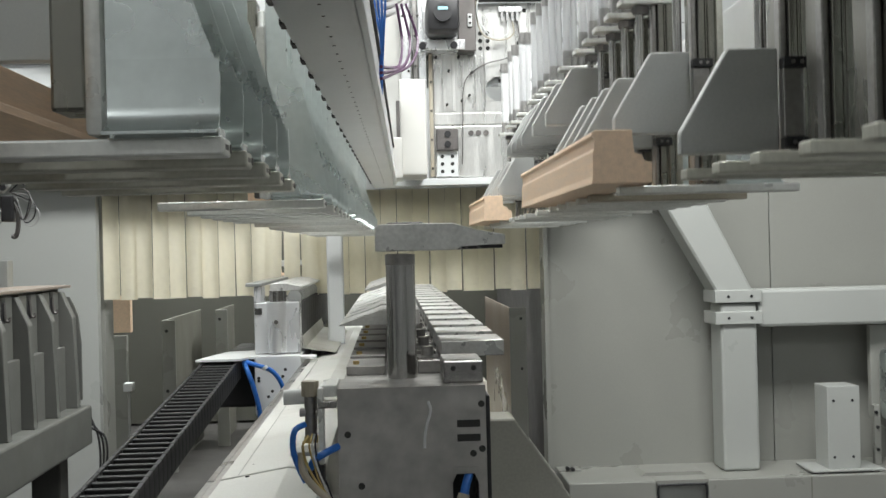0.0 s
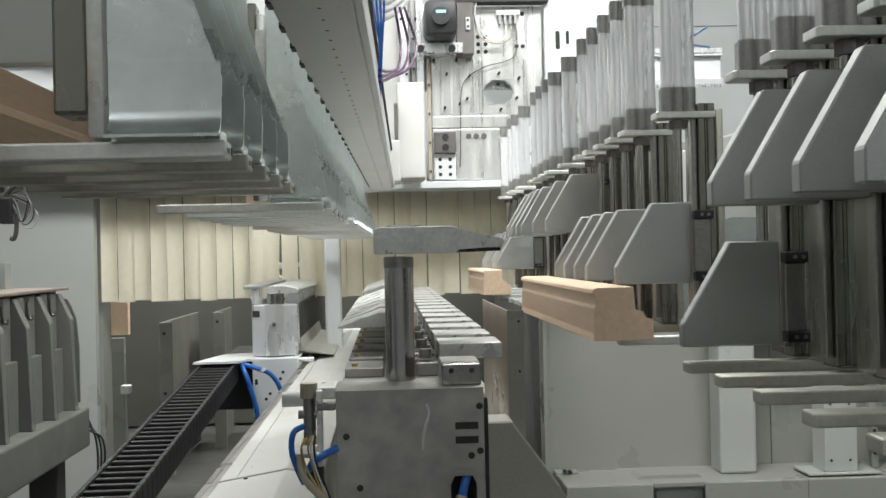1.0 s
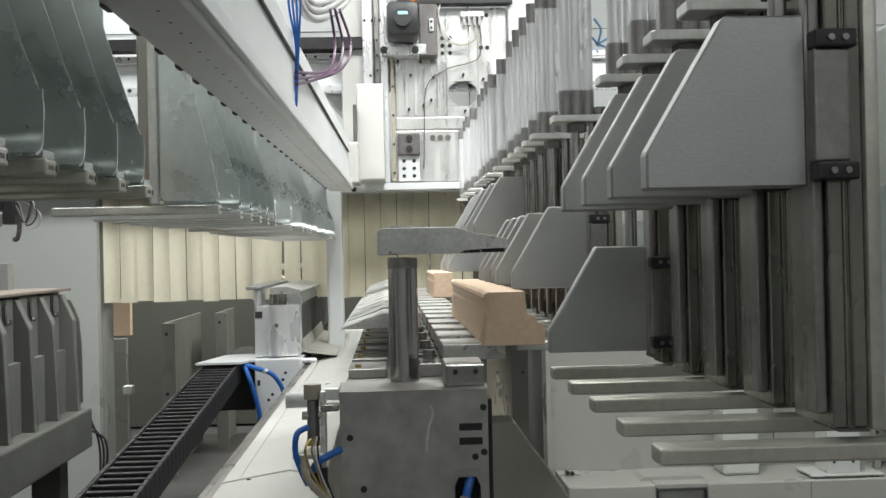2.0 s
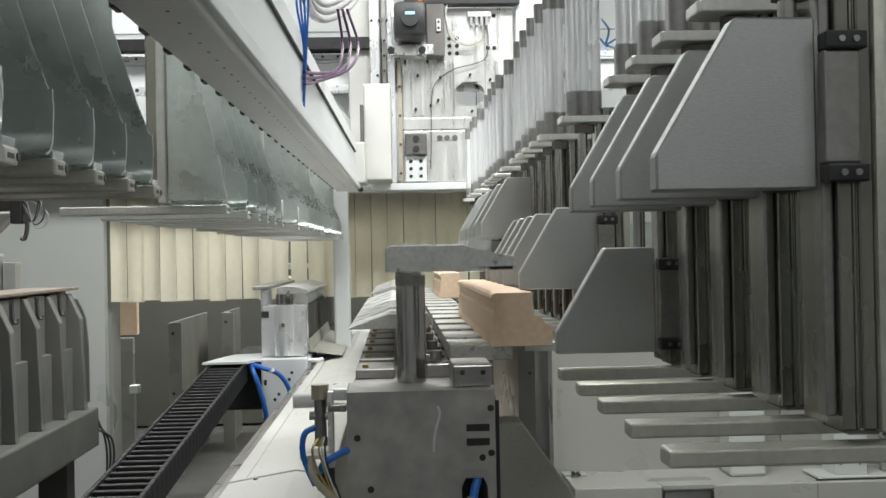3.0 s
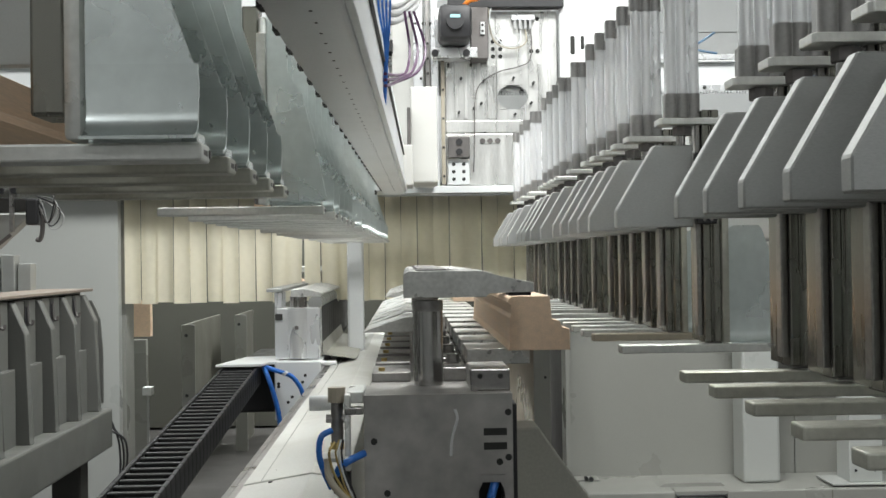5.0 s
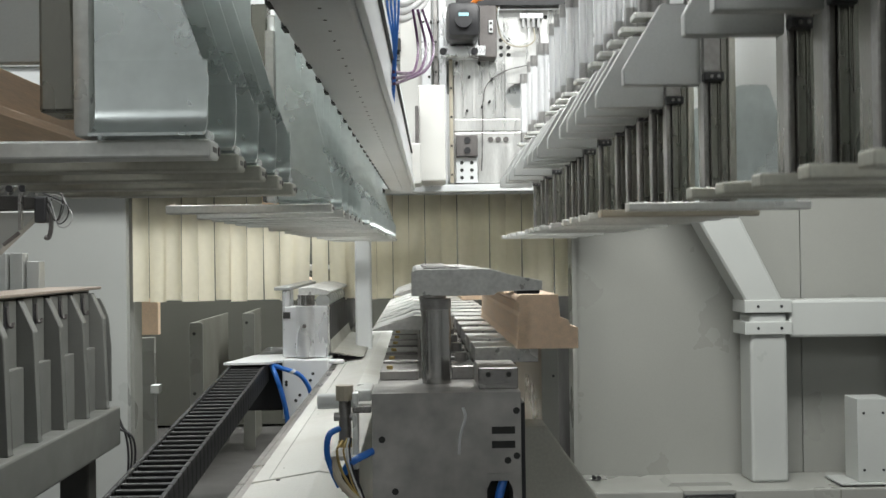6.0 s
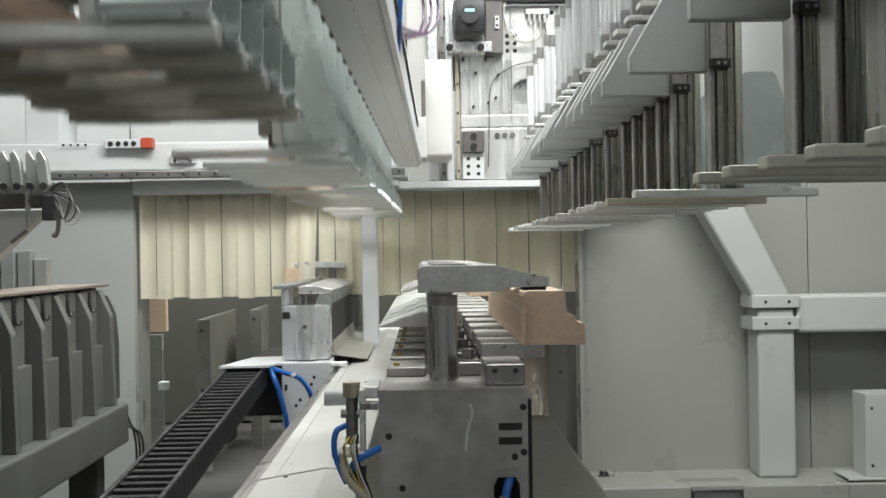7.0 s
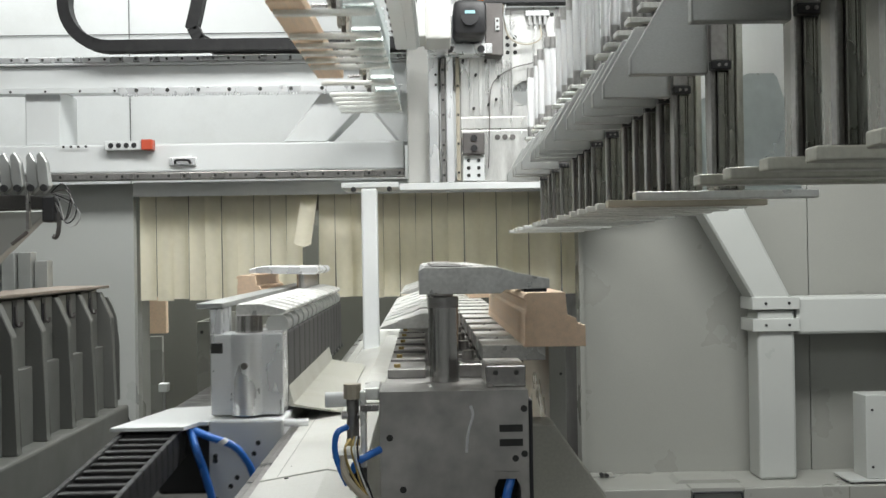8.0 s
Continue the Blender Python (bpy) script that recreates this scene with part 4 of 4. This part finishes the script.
def clamp(y, low, reach):
    r = part("clamp_rod", rod_between(fresh(), (0.014, y + 0.04, -0.30 + low), (0.014, y + 0.04, -0.003 + low), 0.021, 32), ROD, cl, "polished steel clamp rod", smooth=True)
    bm = rod_between(fresh(), (0.014, y + 0.04, -0.018 + low), (0.014, y + 0.04, -0.003 + low), 0.0216, 32)
    part("collar", bm, STEEL, r, smooth=True)
    if reach > 0:
        sec = [(-0.021, 0.006), (0.095, 0.006), (0.10, 0.012), (0.163, 0.012), (0.163, 0.026), (0.120, 0.034), (0.088, 0.044), (-0.014, 0.044), (-0.021, 0.040)]
    else:
        sec = [(0.048, 0.0), (0.048, 0.026), (-0.02, 0.026), (-0.032, 0.020), (-0.086, 0.004), (-0.092, 0.0)]
    bm = prism(fresh(), [(a, b + low - 0.004) for a, b in sec], "y", y, y + (0.078 if reach > 0 else 0.17), 0.0012)
    a = part("clamp_arm", bm, LEVERARM, r, "smeared cast aluminium clamp arm")
    if reach > 0:
        part("arm_cap", prism(fresh(), [(-0.006, 0.0402 + low), (0.05, 0.0402 + low), (0.044, 0.0425 + low), (0.0, 0.0425 + low)], "y", y + 0.01, y + 0.068, 0.001), STEEL, r)
        part("arm_pad", box(fresh(), 0.128, 0.160, y + 0.01, y + 0.06, 0.003 + low, 0.008 + low, 0.001), BLACK, r)
    return r


for i in range(6):
    CLAMPS.append(clamp(1.58 + 0.168 * i if i == 0 else 1.66 + 0.168 * i, 0.0, 1))
for i in (0, 1, 2, 3, 4, 5, 6, 9, 10, 11, 12, 13):
    clamp(1.93 + 0.2 * i, -0.12, -1)
ts_ = thing("splash_sheet", 0.27, 2.6, -0.60, "upright bare sheet metal splash plate", "sheet metal")
part("sheet", box(fresh(), 0.246, 0.249, 2.352, 2.96, -0.42, -0.122), TANSHEET, ts_)
part("flange", box(fresh(), 0.246, 0.281, 2.348, 2.3518, -0.42, -0.122), PANEL, ts_, "grey bolted flange")
tagged(part("bolt", discs(fresh(), [(0.27, -0.145), (0.27, -0.25), (0.272, -0.39)], 0.003, 2.348), BLACK, ts_), kind="stuff")
part("leg", box(fresh(), 0.25, 0.28, 2.356, 2.40, -0.62, -0.40, 0.002), PANEL, ts_)

# valve and hoses beside the block
vb = thing("valve_block", -0.11, 1.53, -0.32, "pneumatic valve with bracket and blue hoses", "valve")
part("bracket", box(fresh(), -0.098, -0.0755, 1.515, 1.60, -0.192, -0.176, 0.002), BAR, vb)
part("bracket_leg", box(fresh(), -0.101, -0.093, 1.50, 1.52, -0.28, -0.178, 0.002), BAR, vb)
part("shelf", box(fresh(), -0.138, -0.095, 1.49, 1.54, -0.266, -0.26, 0.001), BAR, vb)
part("cylinder", rod_between(fresh(), (-0.157, 1.62, -0.204), (-0.10, 1.62, -0.203), 0.011, 18), WHITE, vb, smooth=True)
part("fitting", rod_between(fresh(), (-0.113, 1.54, -0.252), (-0.113, 1.54, -0.18), 0.0085, 16), STEEL, vb, smooth=True)
part("fitting_head", rod_between(fresh(), (-0.113, 1.535, -0.192), (-0.113, 1.535, -0.172), 0.012, 12), TANCABLE, vb)
part("blue_hose", tube(fresh(), [(-0.118, 1.5, -0.225), (-0.131, 1.49, -0.232), (-0.134, 1.49, -0.255), (-0.127, 1.49, -0.28), (-0.118, 1.49, -0.30)], 0.004, 10), BLUE, vb)
part("blue_hose", tube(fresh(), [(-0.112, 1.49, -0.282), (-0.105, 1.485, -0.270), (-0.092, 1.485, -0.262), (-0.075, 1.50, -0.256)], 0.005, 10), BLUE, vb)
part("grey_hose", tube(fresh(), [(-0.123, 1.49, -0.262), (-0.12, 1.48, -0.285), (-0.105, 1.475, -0.305), (-0.085, 1.475, -0.325), (-0.07, 1.475, -0.36)], 0.005, 10), TANCABLE, vb)
part("yellow_wire", tube(fresh(), [(-0.113, 1.485, -0.238), (-0.12, 1.48, -0.25), (-0.117, 1.48, -0.27), (-0.108, 1.478, -0.29), (-0.09, 1.475, -0.318)], 0.0018, 8), BRASS, vb)
part("black_plug", rod_between(fresh(), (-0.105, 1.51, -0.31), (-0.105, 1.51, -0.28), 0.012, 12), BLACK, vb)

part("lock_nut", rod_between(fresh(), (-0.113, 1.54, -0.256), (-0.113, 1.54, -0.247), 0.0105, 6), BRASS, vb)
part("side_port", rod_between(fresh(), (-0.128, 1.54, -0.215), (-0.098, 1.54, -0.215), 0.006, 12), STEEL, vb)
part("clip", box(fresh(), -0.1, -0.076, 1.498, 1.52, -0.205, -0.196, 0.001), STEEL, vb)
for k in range(3):
    part("thin_wire", tube(fresh(), [(-0.108 + 0.003 * k, 1.488, -0.236), (-0.112 + 0.004 * k, 1.482, -0.252), (-0.106 + 0.003 * k, 1.48, -0.275), (-0.098 + 0.004 * k, 1.478, -0.30), (-0.08, 1.476, -0.33)], 0.0013, 6), (BRASS, WHITE, BLACK)[k], vb)

# ---------- clamp carriage ----------
car = thing("clamp_carriage", -0.44, 4.3, -0.6, "milled aluminium clamp carriage on a white base", "clamp carriage")
part("front_block", box(fresh(), -0.523, -0.351, 4.3, 4.40, -0.372, -0.178, 0.004), ALU, car, "milled aluminium front block")
bm = fresh()
rod_between(bm, (-0.437, 4.303, -0.37), (-0.437, 4.303, -0.178), 0.036, 28)
part("bore_housing", bm, ALU, car, smooth=True)
part("left_cheek", box(fresh(), -0.523, -0.495, 4.3, 4.44, -0.178, -0.118, 0.003), ALU, car)
part("top_bar", box(fresh(), -0.552, -0.49, 4.29, 6.3, -0.117, -0.104, 0.002), JAW, car)
part("window", box(fresh(), -0.521, -0.493, 4.297, 4.302, -0.224, -0.20), DARK, car)
tagged(part("bolt", discs(fresh(), [(-0.437, -0.252)], 0.008, 4.266, 0.005, 16), CAP, car), kind="stuff")
part("spine", box(fresh(), -0.50, -0.36, 4.40, 6.3, -0.372, -0.20, 0.003), ALU, car)
part("front_rod", rod_between(fresh(), (-0.437, 4.35, -0.19), (-0.437, 4.35, -0.135), 0.033, 24), ROD, car, smooth=True)
arm_sec = [(-0.462, -0.136), (-0.352, -0.136), (-0.340, -0.128), (-0.345, -0.120), (-0.40, -0.106), (-0.455, -0.106), (-0.462, -0.112)]
for i in range(14):
    y = 4.31 + 0.13 * i
    if i == 0:
        ca = part("clamp_arm", prism(fresh(), arm_sec, "y", y, y + 0.085, 0.003), LEVERARM, car)
        cb = part("cell", box(fresh(), -0.3595, -0.350, y + 0.10, y + 0.22, -0.36, -0.18, 0.006), CELL, car, "dark ribbed side cell")
        cc = part("knuckle", rod_between(fresh(), (-0.38, y + 0.12, -0.165), (-0.38, y + 0.21, -0.165), 0.028, 14), JAW, car, smooth=True)
        cd = part("cell_screw", rod_between(fresh(), (-0.352, y + 0.205, -0.35), (-0.345, y + 0.205, -0.362), 0.005, 8), BLACK, car)
    else:
        for ob in (ca, cb, cc, cd):
            c = ob.copy()
            scene.collection.objects.link(c)
            c.location = (0, 0.13 * i, 0)
for i in range(6):
    y = 5.55 + 0.085 * i
    r = part("raised_rod", rod_between(fresh(), (-0.44, y + 0.03, -0.2), (-0.44, y + 0.03, -0.055), 0.018, 14), ROD, car, smooth=True)
    part("raised_arm", prism(fresh(), [(-0.62, -0.052), (-0.39, -0.058), (-0.375, -0.046), (-0.385, -0.030), (-0.58, -0.026), (-0.62, -0.036)], "y", y, y + 0.065, 0.003), ALU, r)
part("base", box(fresh(), -0.52, -0.345, 4.25, 4.8, -0.60, -0.376, 0.006), WHITE, car, "white painted carriage base")
part("chain_plate", prism(fresh(), [(-0.726, 4.17), (-0.56, 4.17), (-0.54, 4.24), (-0.52, 4.24), (-0.50, 4.55), (-0.66, 4.5)], "z", -0.386, -0.378), WHITE, car)
tagged(part("hole", discs(fresh(), [(-0.505, -0.46), (-0.505, -0.47), (-0.505, -0.56), (-0.405, -0.43), (-0.415, -0.455), (-0.47, -0.53), (-0.455, -0.51)], 0.006, 4.25, 0.001, 12), DARK, car), kind="stuff")
part("deflector", prism(fresh(), [(-0.3495, -0.315), (-0.3495, -0.365), (-0.222, -0.3835), (-0.222, -0.3815), (-0.338, -0.360)], "y", 4.40, 5.6), OLIVEPAINT, car, "thin bent sheet metal chip deflector")
part("stop_pin", rod_between(fresh(), (-0.345, 4.262, -0.386), (-0.288, 4.262, -0.386), 0.009, 12), ALU, car)
part("back_box", box(fresh(), -0.70, -0.525, 4.5, 5.2, -0.60, -0.40, 0.01), BLACK, car)
part("blue_hose", tube(fresh(), [(-0.545, 4.22, -0.395), (-0.50, 4.18, -0.405), (-0.45, 4.18, -0.425), (-0.42, 4.19, -0.465), (-0.405, 4.2, -0.51)], 0.0085, 12), BLUE, car)
part("blue_hose", tube(fresh(), [(-0.555, 4.22, -0.395), (-0.535, 4.18, -0.43), (-0.515, 4.18, -0.49), (-0.50, 4.19, -0.56), (-0.495, 4.2, -0.62)], 0.009, 12), BLUE, car)
part("hose_tie", rod_between(fresh(), (-0.475, 4.168, -0.408), (-0.468, 4.168, -0.418), 0.0115, 12), WHITE, car)
cw = wood_bar(-0.66, 5.52, 6.15, -0.1405, "softwood window profile clamped on the carriage")

# energy chain of the carriage
ec = thing("energy_chain", -0.64, 3.2, -0.55, "black plastic energy chain sloping down from the carriage", "energy chain")
lbm = fresh()
for x0, x1 in ((-0.712, -0.700), (-0.586, -0.574)):
    box(lbm, x0, x1, -0.026, 0.026, -0.037, 0.037, 0.003)
box(lbm, -0.70, -0.586, -0.008, 0.008, 0.022, 0.034, 0.003)
box(lbm, -0.70, -0.586, -0.008, 0.008, -0.034, -0.022, 0.003)
link = part("link", lbm, CHAIN, None)
link.data.transform(Matrix.Translation((0.64, 0, -D)))
pts = [(0, 4.25 - 0.1 * i, -0.425 - 0.075 * (0.1 * i) + 0.0 * i) for i in range(30)]
n = 0
for p, d in link_run(pts, 0.0525):
    l = link if n == 0 else link.copy()
    if n:
        scene.collection.objects.link(l)
    l.parent = ec
    l.matrix_basis = Matrix.Translation((0, p.y - 3.2, p.z + 0.55)) @ (-d).to_track_quat("Y", "Z").to_matrix().to_4x4()
    n += 1

# ---------- left clamp station ----------
ls = thing("left_station", -1.2, 3.2, -D, "grey row of upright clamp units on a steel frame", "clamp station")
part("top_board", box(fresh(), -1.34, -1.15, 1.3, 4.1, -0.098, -0.088, 0.002), BOARD, ls, "thin brown top board")
part("back_plate", box(fresh(), -1.26, -1.19, 1.3, 4.08, -0.52, -0.099), STATION, ls)
part("sill_beam", box(fresh(), -1.30, -1.085, 1.3, 4.1, -0.66, -0.52, 0.008), STATION, ls)
part("end_plate", prism(fresh(), [(-1.19, -0.13), (-1.15, -0.13), (-1.135, -0.16), (-1.12, -0.20), (-1.112, -0.30), (-1.112, -0.50), (-1.19, -0.50)], "y", 4.075, 4.085, 0.001), STATION, ls)
tagged(part("plate_screw", discs(fresh(), [(-1.13, -0.42), (-1.13, -0.25)], 0.004, 4.075), BLACK, ls), kind="stuff")
for y in (1.6, 2.75, 3.95):
    part("leg", box(fresh(), -1.26, -1.16, y, y + 0.1, -D, -0.66, 0.006), FRAMEGREY, ls)
part("low_rail", box(fresh(), -1.24, -1.18, 1.3, 4.05, -1.0, -0.94, 0.004), FRAMEGREY, ls)
for i in range(12):
    y = 4.0 - 0.24 * i
    if i == 0:
        made = [part("rib", prism(fresh(), [(-1.19, -0.11), (-1.158, -0.11), (-1.118, -0.20), (-1.112, -0.50), (-1.106, -0.52), (-1.19, -0.52)], "y", y, y + 0.04, 0.003), STATION, ls, "tapered grey upright rib"),
                part("upper_plate", box(fresh(), -1.188, -1.165, y - 0.185, y - 0.005, -0.31, -0.105, 0.003), STATION, ls),
                part("lower_plate", prism(fresh(), [(-1.189, -0.52), (-1.146, -0.52), (-1.146, -0.303), (-1.148, -0.30), (-1.189, -0.30)], "y", y - 0.185, y - 0.004, 0.001), STATION, ls),
                part("hook", tube(fresh(), [(-1.161, y - 0.09, -0.125), (-1.159, y - 0.09, -0.160), (-1.156, y - 0.09, -0.176), (-1.148, y - 0.088, -0.179), (-1.145, y - 0.085, -0.168)], 0.0045, 8, 5), CAP, ls),
                part("hook_slot", box(fresh(), -1.1652, -1.163, y - 0.108, y - 0.072, -0.185, -0.106), BLACK, ls)]
    else:
        for ob in made:
            c = ob.copy()
            scene.collection.objects.link(c)
            c.location = (0, -0.24 * i, 0)
for i, (x0, y0, hh) in enumerate(((-1.345, 3.95, 0.045), (-1.395, 3.93, 0.075), (-1.445, 3.91, 0.075), (-1.495, 3.89, 0.075), (-1.545, 3.87, 0.07))):
    s = thing("stop_block", x0, y0, -0.088, "upright plain silver stop block on the board", "stop block", "stop blocks")
    part("block", box(fresh(), x0 - 0.022, x0 + 0.022, y0, y0 + 0.06, -0.25, hh - 0.04, 0.002), JAW, s)
part("rear_shelf", box(fresh(), -1.62, -1.27, 2.0, 4.1, -0.30, -0.25, 0.003), STATION, ls)

for k in range(3):
    part("cable", tube(fresh(), [(-1.09, 4.09, -0.56 - 0.02 * k), (-1.065 + 0.012 * k, 4.1, -0.64), (-1.06 + 0.01 * k, 4.1, -0.74), (-1.075 - 0.008 * k, 4.1, -0.82), (-1.11, 4.08, -0.92)], 0.004, 8), BLACK, ls)
hu = thing("hanging_tool_arm", -1.350, 3.5, -D, "dark bracket arm carrying silver toggle levers and cables", "tool arm")
part("arm", prism(fresh(), [(-1.170, 0.16), (-2.000, 0.16), (-2.000, -0.2), (-1.520, -0.2), (-1.320, 0.02)], "y", 3.51, 3.57, 0.004), LIGHTPANEL, hu)
part("deck", prism(fresh(), [(-1.125, 0.20), (-1.145, 0.165), (-2.000, 0.13), (-2.000, 0.235)], "y", 3.45, 3.50, 0.003), CELL, hu)
part("pillar", box(fresh(), -2.000, -1.850, 3.51, 3.66, -D, -0.19, 0.006), PANEL, hu)
for i in range(9):
    x = -1.155 - 0.040 * i
    lv = part("lever", prism(fresh(), [(x - 0.028, 0.325), (x - 0.015, 0.337), (x + 0.003, 0.305), (x + 0.012, 0.23), (x - 0.012, 0.205), (x - 0.025, 0.25)], "y", 3.44 + 0.02 * (i % 2), 3.47 + 0.02 * (i % 2), 0.003), JAW, hu, "bright toggle lever")
    part("lever_pin", discs(fresh(), [(x - 0.004, 0.225)], 0.011, 3.435, 0.006), BLACK, lv)
part("drop_bracket", box(fresh(), -1.213, -1.203, 3.43, 3.45, 0.10, 0.24, 0.001), STEEL, hu)
part("foot_rod", rod_between(fresh(), (-1.212, 3.44, 0.092), (-1.260, 3.44, 0.055), 0.006, 8), CAP, hu)
for k in range(5):
    a = 0.5 * k
    part("cable", tube(fresh(), [(-1.140, 3.44, 0.21), (-1.100 + 0.012 * k, 3.42, 0.235 - 0.02 * k), (-1.075 + 0.004 * k, 3.42, 0.20 - 0.022 * k), (-1.090, 3.42, 0.13 - 0.004 * k), (-1.115, 3.43, 0.14 + 0.012 * k), (-1.135, 3.44, 0.19)], 0.0020, 8), (BLACK, CAP, GREYCABLE, BLACK, GREYCABLE)[k], hu)
part("plug", box(fresh(), -1.162, -1.125, 3.42, 3.47, 0.12, 0.20, 0.006), BLACK, hu)
part("dangling_plug", tube(fresh(), [(-1.112, 3.43, 0.15), (-1.114, 3.43, 0.10), (-1.122, 3.43, 0.075), (-1.132, 3.43, 0.078)], 0.007, 8), CAP, hu)


# ---------- what moves ----------
def at(rows, t):
    for (a, u), (b, v) in zip(rows, rows[1:]):
        if a <= t <= b:
            return u + (v - u) * (t - a) / (b - a)
    return rows[-1][1]


def shifted(ob, fx=None, fy=None, fz=None, times=(), turn=0.0):
    x, y, z = ob.location.copy()
    walk(ob, [(t, pose(x + (at(fx, t) if fx else 0), y + (at(fy, t) if fy else 0), z + (at(fz, t) if fz else 0), 0, 0, turn)) for t in times])


def times_of(*tables):
    return sorted({t for r in tables for t, _ in r})


JAW_WOOD = [(0, -0.104), (3.2, -0.104), (3.25, -0.098), (3.3, -0.082), (3.4, -0.035), (3.5, -0.008), (3.6, 0), (8.0, 0)]
JAW_DOWN = [(0, -0.172), (3.2, -0.172), (3.25, -0.165), (3.3, -0.14), (3.4, -0.06), (3.5, -0.012), (3.6, 0), (8.0, 0)]
CLAMP_Z = [(0, 0), (2.6, 0), (2.8, -0.004), (3.0, -0.024), (3.1, -0.042), (3.2, -0.053), (3.3, -0.056), (8.0, -0.056)]
LEFT_TURN = -0.95


def motions():
    lgr.location.x += 0.013
    rgr.location.x += 0.006
    shifted(ga, fx=GANTRY_X, times=times_of(GANTRY_X))
    shifted(lgr, fx=GANTRY_X, fz=LEFT_Z, times=times_of(GANTRY_X, LEFT_Z), turn=LEFT_TURN)
    shifted(rgr, fx=GANTRY_X, fz=RIGHT_Z, times=times_of(GANTRY_X, RIGHT_Z))
    for w in LEFT_WOODS:
        w.location.x += 0.013 + (w.location.y - 1.78) * math.tan(radians(-LEFT_TURN))
        shifted(w, fx=GANTRY_X, fz=LEFT_Z, times=times_of(GANTRY_X, LEFT_Z), turn=LEFT_TURN)
    wx = [(t, v) for t, v in GANTRY_X if t <= 4.0] + [(8.0, -0.175)]
    wz = [(t, v) for t, v in RIGHT_Z if t <= 5.2] + [(8.0, -0.2395)]
    for w in WOODS:
        shifted(w, fx=wx, fz=wz, times=times_of(wx, wz))
    for ob in (car, ec, cw):
        shifted(ob, fy=CAR_Y, times=times_of(CAR_Y))
    for k, j, home in JAWS:
        rows = JAW_WOOD if 5 <= k <= 9 or k >= 16 else JAW_DOWN if k == 4 else None
        if rows:
            shifted(j, fz=rows, times=times_of(rows))
    for r in CLAMPS:
        shifted(r, fz=CLAMP_Z, times=times_of(CLAMP_Z))
    for i, most in ((9, 8), (10, 60), (11, 17), (12, 12)):
        s = STRIPS[i]
        x, y, z = s.location.copy()
        lean = 1.5 * math.sin(i * 2.0)
        rows = [(0, 6), (6.8, 6), (6.95, 12), (7.1, most * 0.5), (7.3, most * 0.8), (7.5, most * 1.15), (7.7, most * 0.9), (7.85, most * 1.05), (8.0, most)]
        walk(s, [(t, pose(x, y, z, -a, lean, 4 * math.sin(i * 1.3))) for t, a in rows])


motions()
